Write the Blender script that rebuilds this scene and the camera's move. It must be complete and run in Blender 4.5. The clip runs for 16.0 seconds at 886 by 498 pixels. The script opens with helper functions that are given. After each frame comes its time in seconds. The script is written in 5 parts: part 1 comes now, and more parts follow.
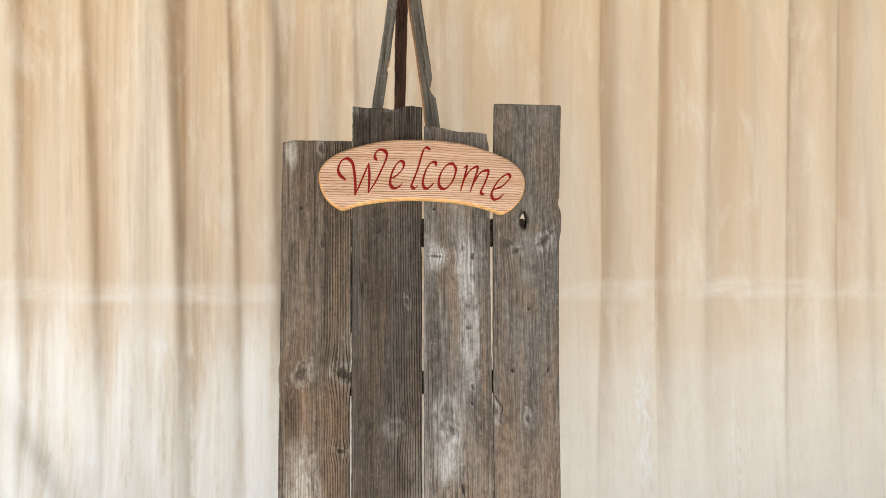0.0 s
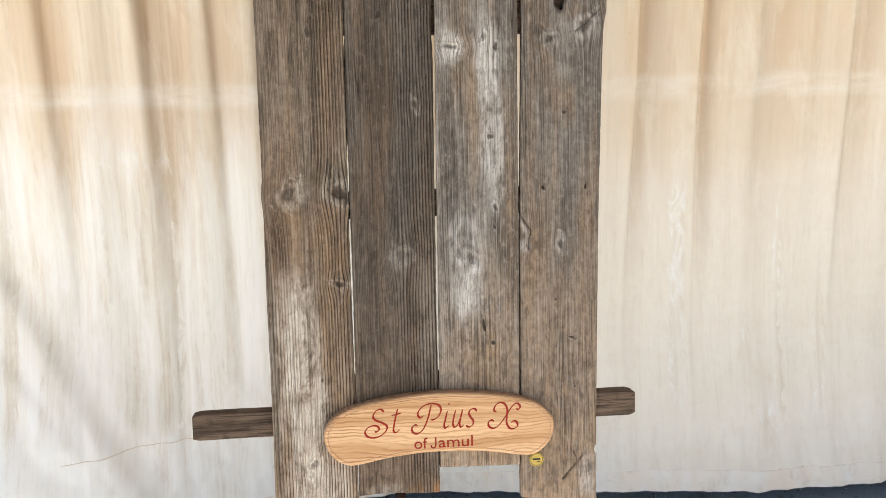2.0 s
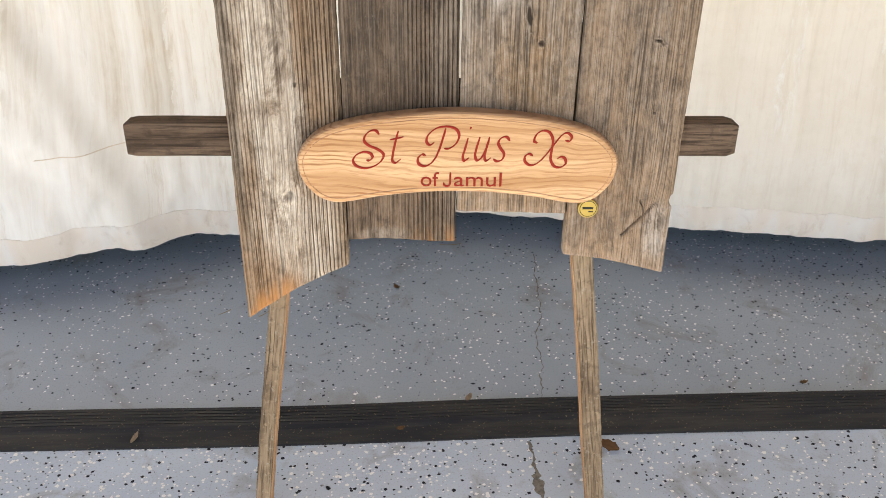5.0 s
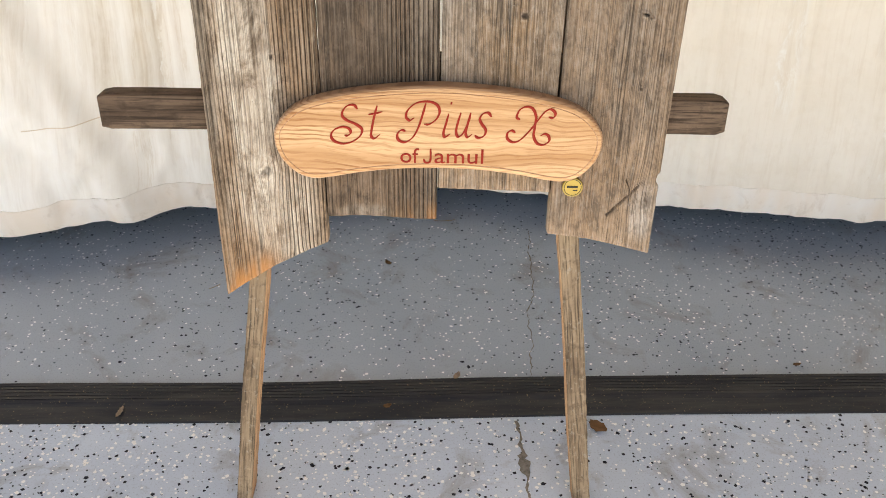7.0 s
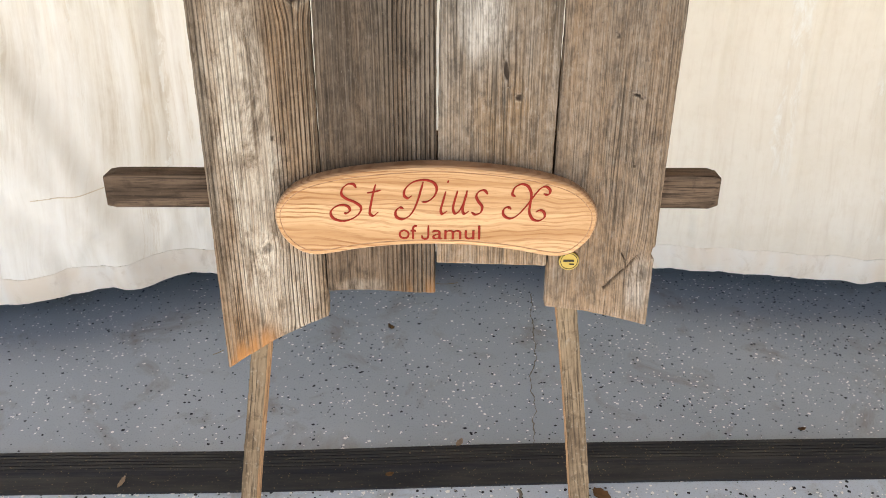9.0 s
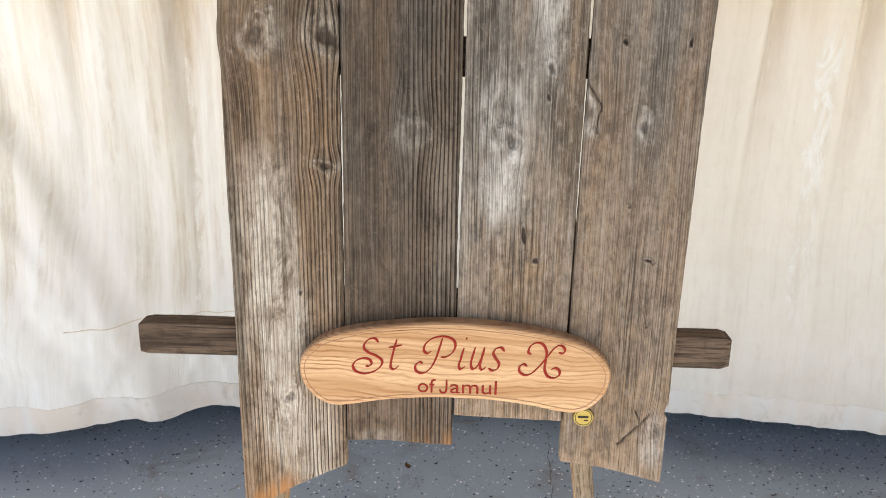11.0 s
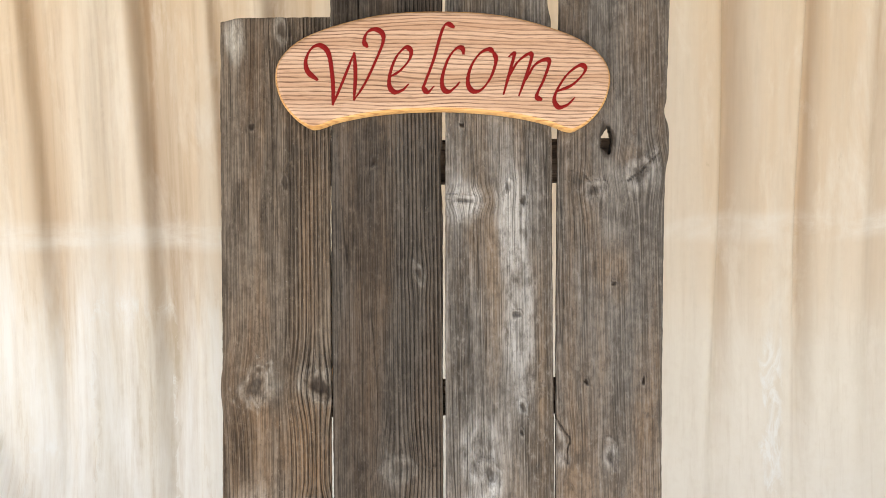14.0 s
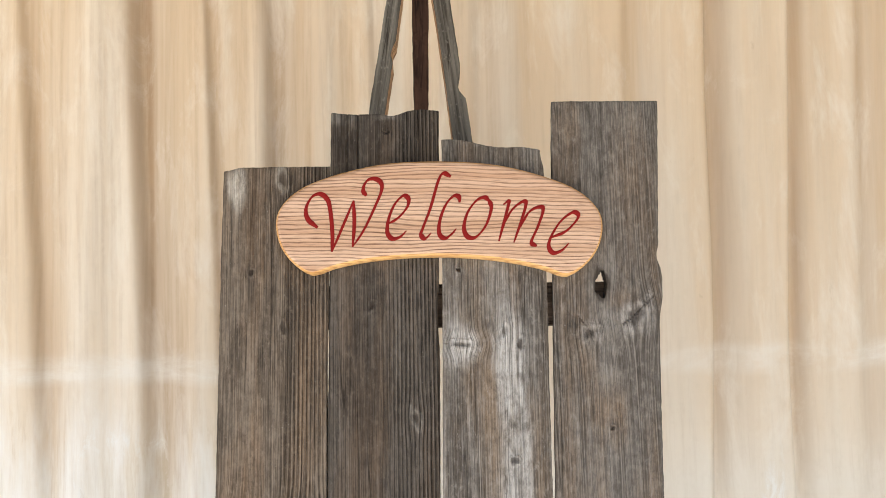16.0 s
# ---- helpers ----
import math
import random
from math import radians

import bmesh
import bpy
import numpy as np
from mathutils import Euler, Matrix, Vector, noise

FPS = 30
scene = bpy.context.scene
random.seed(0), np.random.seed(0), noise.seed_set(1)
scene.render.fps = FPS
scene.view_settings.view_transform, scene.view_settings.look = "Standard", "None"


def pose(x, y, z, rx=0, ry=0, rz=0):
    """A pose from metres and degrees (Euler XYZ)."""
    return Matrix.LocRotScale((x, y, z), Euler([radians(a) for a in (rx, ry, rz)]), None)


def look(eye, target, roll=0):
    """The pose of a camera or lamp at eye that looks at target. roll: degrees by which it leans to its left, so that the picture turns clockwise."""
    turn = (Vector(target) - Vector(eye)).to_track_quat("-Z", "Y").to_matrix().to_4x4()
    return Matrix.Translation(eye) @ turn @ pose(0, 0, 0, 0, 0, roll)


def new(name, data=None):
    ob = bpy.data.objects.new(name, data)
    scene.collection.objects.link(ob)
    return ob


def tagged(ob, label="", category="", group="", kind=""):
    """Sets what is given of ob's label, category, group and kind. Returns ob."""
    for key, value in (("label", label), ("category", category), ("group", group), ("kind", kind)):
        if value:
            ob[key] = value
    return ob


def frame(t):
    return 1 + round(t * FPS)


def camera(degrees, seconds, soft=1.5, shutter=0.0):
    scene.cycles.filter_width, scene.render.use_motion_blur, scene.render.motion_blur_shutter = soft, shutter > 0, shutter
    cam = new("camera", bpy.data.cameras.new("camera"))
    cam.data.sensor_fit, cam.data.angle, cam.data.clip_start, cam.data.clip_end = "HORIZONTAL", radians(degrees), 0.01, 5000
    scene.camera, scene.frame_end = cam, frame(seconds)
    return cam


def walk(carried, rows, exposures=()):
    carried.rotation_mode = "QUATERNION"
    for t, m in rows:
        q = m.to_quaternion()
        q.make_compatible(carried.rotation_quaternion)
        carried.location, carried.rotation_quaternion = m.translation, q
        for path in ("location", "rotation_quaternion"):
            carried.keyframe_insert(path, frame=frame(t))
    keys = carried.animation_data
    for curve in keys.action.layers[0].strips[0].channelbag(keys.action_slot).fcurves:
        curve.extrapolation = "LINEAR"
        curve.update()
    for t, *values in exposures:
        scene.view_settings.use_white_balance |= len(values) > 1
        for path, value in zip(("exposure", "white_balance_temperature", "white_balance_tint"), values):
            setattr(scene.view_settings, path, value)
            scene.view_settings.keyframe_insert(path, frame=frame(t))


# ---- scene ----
cam = camera(56.1, 16.0, 0.9)
PATH = [
    (0, (-0.155, -1.669, 1.204), (0.072, 0.317, 1.255), -0.2),
    (0.5, (-0.148, -1.634, 1.201), (0.072, 0.353, 1.143), -0.5),
    (1, (-0.173, -1.531, 1.205), (0.081, 0.442, 0.998), -0.6),
    (1.5, (-0.196, -1.456, 1.202), (0.07, 0.5, 0.885), -0.7),
    (2, (-0.148, -1.376, 1.198), (0.07, 0.566, 0.774), -0.8),
    (2.5, (-0.072, -1.293, 1.185), (0.073, 0.625, 0.64), -0.9),
    (3, (-0.028, -1.24, 1.167), (0.069, 0.647, 0.509), -0.6),
    (3.5, (-0.034, -1.154, 1.139), (0.076, 0.69, 0.37), 0.1),
    (4, (-0.052, -1.067, 1.111), (0.058, 0.715, 0.211), 0.1),
    (4.5, (-0.045, -1.024, 1.091), (0.01, 0.699, 0.078), 0.0),
    (5, (-0.048, -0.995, 1.075), (-0.017, 0.677, -0.023), 0.5),
    (5.2, (-0.045, -0.987, 1.069), (-0.017, 0.67, -0.051), 0.6),
    (7.5, (-0.013, -0.97, 1.068), (-0.001, 0.666, -0.082), 0.8),
    (8, (-0.016, -0.964, 1.073), (-0.001, 0.688, -0.055), 0.8),
    (8.2, (-0.014, -0.968, 1.078), (-0.001, 0.695, -0.032), 0.6),
    (10.3, (0.007, -0.973, 1.13), (-0.049, 0.818, 0.241), -0.1),
    (10.5, (0.008, -0.98, 1.135), (-0.062, 0.829, 0.284), 0.1),
    (11, (-0.002, -0.988, 1.156), (-0.062, 0.848, 0.365), 0.6),
    (11.5, (-0.007, -1.005, 1.177), (-0.057, 0.862, 0.461), 0.7),
    (12, (-0.01, -1.025, 1.202), (-0.058, 0.879, 0.591), 0.2),
    (12.5, (-0.009, -1.055, 1.22), (-0.044, 0.888, 0.745), -0.1),
    (13, (-0.023, -1.072, 1.24), (-0.009, 0.893, 0.87), -0.1),
    (13.5, (-0.026, -1.075, 1.257), (-0.004, 0.907, 0.984), -0.7),
    (14, (-0.02, -1.066, 1.267), (0.0, 0.925, 1.084), -0.8),
    (14.5, (-0.019, -1.065, 1.283), (0.033, 0.931, 1.174), -0.6),
    (15, (-0.026, -1.067, 1.293), (0.043, 0.932, 1.259), -0.6),
    (15.5, (-0.026, -1.07, 1.295), (0.043, 0.928, 1.341), -0.8),
    (16, (-0.023, -1.074, 1.304), (0.015, 0.923, 1.396), -1.0),
]
walk(cam, [(t, look(eye, target, roll)) for t, eye, target, roll in PATH], exposures=[(0, 1.58, 7250, 11.5), (2.5, 1.77, 7400, 12), (5.2, 1.89, 7800, 12.5), (8, 1.91, 8100, 12.5), (11, 1.77, 7350, 12), (12.5, 1.72, 7500, 12), (16, 1.62, 7100, 12)])


# ---- world, sun, exposure ----
SUN_ELEVATION, SUN_TURN = 58.0, 165.0
world = bpy.data.worlds.new("sky")
scene.world = world
world.use_nodes = True
wn = world.node_tree
sky = wn.nodes.new("ShaderNodeTexSky")
sky.sky_type = "NISHITA"
sky.sun_disc = False
sky.sun_elevation = radians(SUN_ELEVATION)
sky.sun_rotation = radians(SUN_TURN)
wn.links.new(sky.outputs[0], wn.nodes["Background"].inputs[0])
wn.nodes["Background"].inputs[1].default_value = 0.08

sun = new("sun", bpy.data.lights.new("sun", "SUN"))
sun.data.energy, sun.data.angle, sun.data.color = 5.0, radians(0.53), (1.0, 0.95, 0.87)
el, az = radians(SUN_ELEVATION), radians(SUN_TURN)
sun_from = Vector((math.sin(az) * math.cos(el), math.cos(az) * math.cos(el), math.sin(el)))
sun.matrix_world = look(sun_from * 20, (0, 0, 0))


# ---- materials ----
def shader(name, rough=0.8):
    m = bpy.data.materials.new(name)
    m.use_nodes = True
    nt = m.node_tree
    b = nt.nodes["Principled BSDF"]
    b.inputs["Roughness"].default_value = rough
    b.inputs["Specular IOR Level"].default_value = 0.15
    return m, nt, b


def coords(nt, scale, source=None, move=(0, 0, 0)):
    if source is None:
        source = nt.nodes.new("ShaderNodeTexCoord").outputs["Object"]
    mp = nt.nodes.new("ShaderNodeMapping")
    mp.inputs["Scale"].default_value = scale
    mp.inputs["Location"].default_value = move
    nt.links.new(source, mp.inputs[0])
    return mp.outputs[0]


def noise_tex(nt, vec, scale=1.0, detail=4.0, rough=0.55, warp=0.0):
    n = nt.nodes.new("ShaderNodeTexNoise")
    n.inputs["Scale"].default_value = scale
    n.inputs["Detail"].default_value = detail
    n.inputs["Roughness"].default_value = rough
    n.inputs["Distortion"].default_value = warp
    nt.links.new(vec, n.inputs["Vector"])
    return n.outputs["Fac"]


def steps(nt, value, *stops):
    """A colour ramp: stops of (place, grey or colour)."""
    r = nt.nodes.new("ShaderNodeValToRGB")
    while len(r.color_ramp.elements) < len(stops):
        r.color_ramp.elements.new(0.5)
    for e, (p, c) in zip(r.color_ramp.elements, stops):
        e.position = p
        e.color = (c, c, c, 1) if isinstance(c, (int, float)) else (*c, 1)
    nt.links.new(value, r.inputs[0])
    return r.outputs[0]


def blend(nt, fac, a, b, mode="MIX"):
    m = nt.nodes.new("ShaderNodeMix")
    m.data_type, m.blend_type = "RGBA", mode
    for socket, v in ((m.inputs[0], fac), (m.inputs[6], a), (m.inputs[7], b)):
        if isinstance(v, (int, float)):
            socket.default_value = v
        elif isinstance(v, tuple):
            socket.default_value = (*v, 1)
        else:
            nt.links.new(v, socket)
    return m.outputs[2]


def calc(nt, op, a, b=0.0):
    m = nt.nodes.new("ShaderNodeMath")
    m.operation = op
    for socket, v in zip(m.inputs, (a, b)):
        if isinstance(v, (int, float)):
            socket.default_value = v
        else:
            nt.links.new(v, socket)
    return m.outputs[0]


def steps_line(nt, value, a, b):
    """0 at a and 1 at b, straight between and level outside."""
    r = nt.nodes.new("ShaderNodeMapRange")
    r.interpolation_type = "SMOOTHSTEP"
    r.inputs["From Min"].default_value, r.inputs["From Max"].default_value = min(a, b), max(a, b)
    r.inputs["To Min"].default_value, r.inputs["To Max"].default_value = (0, 1) if a < b else (1, 0)
    nt.links.new(value, r.inputs["Value"])
    return r.outputs["Result"]


def relief(nt, b, height, strength=0.4, distance=0.001, first=None):
    bump = nt.nodes.new("ShaderNodeBump")
    bump.inputs["Strength"].default_value = strength
    bump.inputs["Distance"].default_value = distance
    nt.links.new(height, bump.inputs["Height"])
    if first is not None:
        nt.links.new(first, bump.inputs["Normal"])
    nt.links.new(bump.outputs[0], b.inputs["Normal"])
    return bump.outputs[0]


def field(nt, name):
    a = nt.nodes.new("ShaderNodeAttribute")
    a.attribute_name = name
    return a.outputs["Fac"]


def ring_lines(nt, along, coordinate, freq, wobble, wobble_scale, lo=0.35, hi=0.95):
    """Growth rings cut lengthwise: thin lines at an uneven spacing, 0..1."""
    drift = noise_tex(nt, coords(nt, wobble_scale, along), 1, 3, 0.5)
    ph = calc(nt, "ADD", calc(nt, "MULTIPLY", coordinate, freq * 6.2832), calc(nt, "MULTIPLY", drift, wobble))
    return steps_line(nt, calc(nt, "SINE", ph), lo, hi)


def shade(colour, k):
    return tuple(min(1.0, c * k) for c in colour)


def weathered(name, dark, light, bleach, warm, rings=200.0, line=0.8, fibre=760.0, fibre_depth=0.55, worn=0.3):
    """Old barn wood. The mesh carries the grain coordinate, where rings stand out, the knots, the bleached, sooty and rusty stains."""
    m, nt, b = shader(name, 0.85)
    sep = nt.nodes.new("ShaderNodeSeparateXYZ")
    nt.links.new(nt.nodes.new("ShaderNodeTexCoord").outputs["Object"], sep.inputs[0])
    com = nt.nodes.new("ShaderNodeCombineXYZ")
    nt.links.new(field(nt, "grain"), com.inputs[0])
    nt.links.new(sep.outputs[2], com.inputs[2])
    along = com.outputs[0]
    broad = noise_tex(nt, coords(nt, (26, 1, 1.9), along), 1, 5, 0.6, 0.2)
    streak = noise_tex(nt, coords(nt, (150, 1, 3.2), along), 1, 5, 0.65)
    thin = noise_tex(nt, coords(nt, (fibre, 1, 6), along), 1, 4, 0.62)
    short = noise_tex(nt, coords(nt, (fibre * 0.8, 1, 42), along, (7, 0, 3)), 1, 3, 0.6)
    cloud = noise_tex(nt, coords(nt, (52, 52, 22)), 1, 6, 0.68, 0.3)
    speck = noise_tex(nt, coords(nt, (380, 380, 240)), 1, 3, 0.6)
    mixed = calc(nt, "ADD", calc(nt, "MULTIPLY", broad, 0.45), calc(nt, "MULTIPLY", streak, 0.3))
    mixed = calc(nt, "ADD", mixed, calc(nt, "MULTIPLY", cloud, 0.25))
    tint = blend(nt, steps(nt, mixed, (0.42, 0.0), (0.59, 1.0)), dark, light)
    # brown heart showing through the grey
    brown = noise_tex(nt, coords(nt, (19, 1, 2.2), along, (2, 0, 5)), 1, 5, 0.62)
    tint = blend(nt, steps(nt, brown, (0.44, 0.0), (0.66, 0.65)), tint, warm)
    # warmer, brighter light low on the boards, put into the colour
    foot = calc(nt, "MULTIPLY", steps_line(nt, sep.outputs[2], -0.5, -1.0), steps(nt, cloud, (0.3, 0.25), (0.65, 0.65)))
    tint = blend(nt, foot, tint, shade(warm, 1.9))
    tint = blend(nt, calc(nt, "MULTIPLY", field(nt, "warm"), steps(nt, cloud, (0.33, 0.1), (0.6, 0.8))), tint, warm)
    grime = noise_tex(nt, coords(nt, (34, 34, 13), None, (4, 2, 8)), 1, 9, 0.74, 0.5)
    pale = calc(nt, "MULTIPLY", field(nt, "bleach"), steps(nt, streak, (0.36, 0.5), (0.54, 1.0)))
    pale = calc(nt, "MULTIPLY", pale, steps(nt, cloud, (0.32, 0.55), (0.52, 1.0)))
    pale = calc(nt, "MULTIPLY", pale, steps(nt, grime, (0.38, 0.35), (0.55, 1.0)))
    tint = blend(nt, pale, tint, bleach)
    tint = blend(nt, calc(nt, "MULTIPLY", field(nt, "soot"), steps(nt, streak, (0.32, 1.0), (0.66, 0.4))), tint, shade(dark, 0.5))
    tint = blend(nt, steps(nt, grime, (0.32, 0.8), (0.49, 0.0)), tint, shade(dark, 0.5))
    tint = blend(nt, steps(nt, grime, (0.56, 0.0), (0.72, 0.4)), tint, shade(light, 1.4))
    # dark ring lines, wide apart, and finer ones between
    lines = ring_lines(nt, along, field(nt, "grain"), rings, 9.0, (16, 1, 0.9), 0.35, 0.97)
    lines = calc(nt, "MULTIPLY", lines, field(nt, "ring"))
    lines = calc(nt, "MULTIPLY", lines, steps(nt, short, (0.3, 1.0), (0.72, 0.75)))
    tint = blend(nt, calc(nt, "MULTIPLY", lines, line), tint, shade(dark, 0.2))
    crest = ring_lines(nt, along, calc(nt, "ADD", field(nt, "grain"), 0.38 / rings), rings, 9.0, (16, 1, 0.9), 0.3, 1.0)
    tint = blend(nt, calc(nt, "MULTIPLY", calc(nt, "MULTIPLY", crest, field(nt, "ring")), 0.4), tint, shade(light, 1.3))
    tint = blend(nt, steps(nt, thin, (0.36, fibre_depth), (0.5, 0.0)), tint, shade(dark, 0.35))
    tint = blend(nt, steps(nt, thin, (0.52, 0.0), (0.68, 0.42)), tint, shade(light, 1.6))
    tint = blend(nt, steps(nt, short, (0.32, 0.3), (0.44, 0.0)), tint, shade(dark, 0.45))
    tint = blend(nt, steps(nt, short, (0.6, 0.0), (0.74, 0.2)), tint, shade(light, 1.7))
    mott = noise_tex(nt, coords(nt, (125, 125, 62), None, (1, 5, 3)), 1, 6, 0.72, 0.3)
    tint = blend(nt, calc(nt, "MULTIPLY", steps(nt, mott, (0.36, 1.0), (0.5, 0.0)), worn), tint, shade(dark, 0.45))
    tint = blend(nt, calc(nt, "MULTIPLY", steps(nt, mott, (0.53, 0.0), (0.68, 1.0)), worn * 0.8), tint, shade(light, 1.7))
    # long hairline checks that wander with the grain
    vein = noise_tex(nt, coords(nt, (46, 1, 0.7), along, (1, 0, 9)), 1, 2, 0.5)
    check = steps(nt, vein, (0.4925, 0.0), (0.4965, 0.75), (0.499, 0.75), (0.503, 0.0))
    vein = noise_tex(nt, coords(nt, (95, 1, 1.1), along, (6, 0, 2)), 1, 2, 0.5)
    check = calc(nt, "MAXIMUM", check, steps(nt, vein, (0.515, 0.0), (0.522, 0.6), (0.526, 0.6), (0.533, 0.0)))
    check = calc(nt, "MULTIPLY", check, steps(nt, noise_tex(nt, coords(nt, (9, 1, 2.4), along), 1, 2, 0.5), (0.42, 0.0), (0.55, 1.0)))
    tint = blend(nt, check, tint, shade(dark, 0.18))
    hair = noise_tex(nt, coords(nt, (1150, 1, 13), along, (0, 0, 4)), 1, 2, 0.6)
    tint = blend(nt, steps(nt, hair, (0.36, 0.38), (0.46, 0.0)), tint, shade(dark, 0.4))
    tint = blend(nt, steps(nt, hair, (0.56, 0.0), (0.68, 0.2)), tint, shade(light, 1.6))
    tint = blend(nt, steps(nt, speck, (0.28, 0.4), (0.38, 0.0)), tint, shade(dark, 0.3))
    tint = blend(nt, steps(nt, speck, (0.66, 0.0), (0.78, 0.35)), tint, bleach)
    tint = blend(nt, field(nt, "knot"), tint, (0.045, 0.034, 0.027))
    tint = blend(nt, field(nt, "fresh"), tint, (0.42, 0.19, 0.07))
    nt.links.new(tint, b.inputs["Base Color"])
    h = calc(nt, "ADD", calc(nt, "MULTIPLY", thin, 0.7), calc(nt, "MULTIPLY", short, 0.35))
    h = calc(nt, "SUBTRACT", h, calc(nt, "MULTIPLY", lines, 0.75))
    h = calc(nt, "SUBTRACT", h, calc(nt, "MULTIPLY", check, 0.5))
    relief(nt, b, h, 1.0, 0.0016)
    b.inputs["Specular IOR Level"].default_value = 0.08
    return m


def plain_timber(name, dark, light, axis=2, rough=0.8, lines=160.0):
    """Straight-grained wood, grain along the axis."""
    m, nt, b = shader(name, rough)
    s1, s2 = [30.0] * 3, [lines] * 3
    s1[axis], s2[axis] = 5.0, 13.0
    broad = noise_tex(nt, coords(nt, s1), 1, 5, 0.6, 0.4)
    fine = noise_tex(nt, coords(nt, s2), 1, 5, 0.65)
    spots = noise_tex(nt, coords(nt, (90, 90, 90)), 1, 4, 0.6)
    col = blend(nt, steps(nt, broad, (0.35, 0.0), (0.68, 1.0)), dark, light)
    col = blend(nt, steps(nt, fine, (0.36, 0.85), (0.52, 0.0)), col, tuple(c * 0.3 for c in dark))
    col = blend(nt, steps(nt, spots, (0.62, 0.0), (0.75, 0.3)), col, tuple(min(1, c * 1.5) for c in light))
    dirt = noise_tex(nt, coords(nt, (45, 45, 45)), 1, 6, 0.7, 0.4)
    col = blend(nt, steps(nt, dirt, (0.34, 0.6), (0.48, 0.0)), col, shade(dark, 0.5))
    nt.links.new(col, b.inputs["Base Color"])
    relief(nt, b, fine, 0.8, 0.0012)
    return m


def leg_timber(name):
    """Sawn lath, brown below and weathered grey in its upper part."""
    m = plain_timber(name, (0.135, 0.093, 0.06), (0.36, 0.265, 0.175), lines=300)
    nt = m.node_tree
    b = nt.nodes["Principled BSDF"]
    brown = b.inputs["Base Color"].links[0].from_socket
    sep = nt.nodes.new("ShaderNodeSeparateXYZ")
    nt.links.new(nt.nodes.new("ShaderNodeTexCoord").outputs["Object"], sep.inputs[0])
    fine = noise_tex(nt, coords(nt, (190, 190, 6)), 1, 5, 0.65)
    grey = blend(nt, steps(nt, fine, (0.35, 0.0), (0.62, 1.0)), (0.05, 0.044, 0.036), (0.2, 0.18, 0.15))
    col = blend(nt, steps(nt, sep.outputs[2], (0.7, 0.0), (0.95, 0.92)), brown, grey)
    vein = noise_tex(nt, coords(nt, (70, 70, 2.6)), 1, 2, 0.5, 0.2)
    check = steps(nt, vein, (0.475, 0.0), (0.488, 0.9), (0.497, 0.9), (0.51, 0.0))
    check = calc(nt, "MULTIPLY", check, steps(nt, noise_tex(nt, coords(nt, (6, 6, 7)), 1, 2, 0.5), (0.44, 0.0), (0.56, 1.0)))
    col = blend(nt, check, col, (0.03, 0.022, 0.016))
    lichen = noise_tex(nt, coords(nt, (160, 160, 110)), 1, 4, 0.65)
    col = blend(nt, steps(nt, lichen, (0.58, 0.0), (0.72, 0.45)), col, (0.34, 0.31, 0.26))
    nt.links.new(col, b.inputs["Base Color"])
    return m


def oak(name, pale, mid, pore, wave, pore_scale, run, drift, patchy=0.7):
    """Planed, oiled oak, grain running along x."""
    m, nt, b = shader(name, 0.42)
    warp = noise_tex(nt, coords(nt, (5.5, 5, 11)), 1, 3, 0.5)
    sep = nt.nodes.new("ShaderNodeSeparateXYZ")
    nt.links.new(nt.nodes.new("ShaderNodeTexCoord").outputs["Object"], sep.inputs[0])
    z = calc(nt, "ADD", sep.outputs[2], calc(nt, "MULTIPLY", warp, wave))
    com = nt.nodes.new("ShaderNodeCombineXYZ")
    nt.links.new(sep.outputs[0], com.inputs[0])
    nt.links.new(sep.outputs[1], com.inputs[1])
    nt.links.new(z, com.inputs[2])
    grain = com.outputs[0]
    bands = noise_tex(nt, coords(nt, (2.0, 20, 55), grain), 1, 3, 0.5, 0.2)
    lines = ring_lines(nt, grain, z, pore_scale, drift, (run, 10, 22), 0.1, 0.9)
    broken = noise_tex(nt, coords(nt, (run * 9, 60, 700), grain), 1, 4, 0.6)
    lines = calc(nt, "MULTIPLY", lines, steps(nt, broken, (0.38, 1.0), (0.64, 0.4)))
    zone = noise_tex(nt, coords(nt, (7, 10, 26), grain, (3, 1, 2)), 1, 4, 0.6, 0.5)
    lines = calc(nt, "MULTIPLY", lines, steps(nt, zone, (0.42, 1.0), (0.6, patchy)))
    ticks = noise_tex(nt, coords(nt, (60, 60, 900), grain), 1, 2, 0.5)
    col = blend(nt, steps(nt, bands, (0.38, 0.0), (0.62, 1.0)), pale, mid)
    col = blend(nt, lines, col, pore)
    col = blend(nt, steps(nt, ticks, (0.3, 0.4), (0.45, 0.0)), col, pore)
    nt.links.new(col, b.inputs["Base Color"])
    relief(nt, b, lines, 0.25, 0.0006)
    return m


def painted(name, colour, rough=0.5, wear=0.25):
    m, nt, b = shader(name, rough)
    n = noise_tex(nt, coords(nt, (120, 120, 120)), 1, 4, 0.6)
    nt.links.new(blend(nt, steps(nt, n, (0.35, wear), (0.6, 0.0)), colour, tuple(c * 0.5 for c in colour)), b.inputs["Base Color"])
    return m


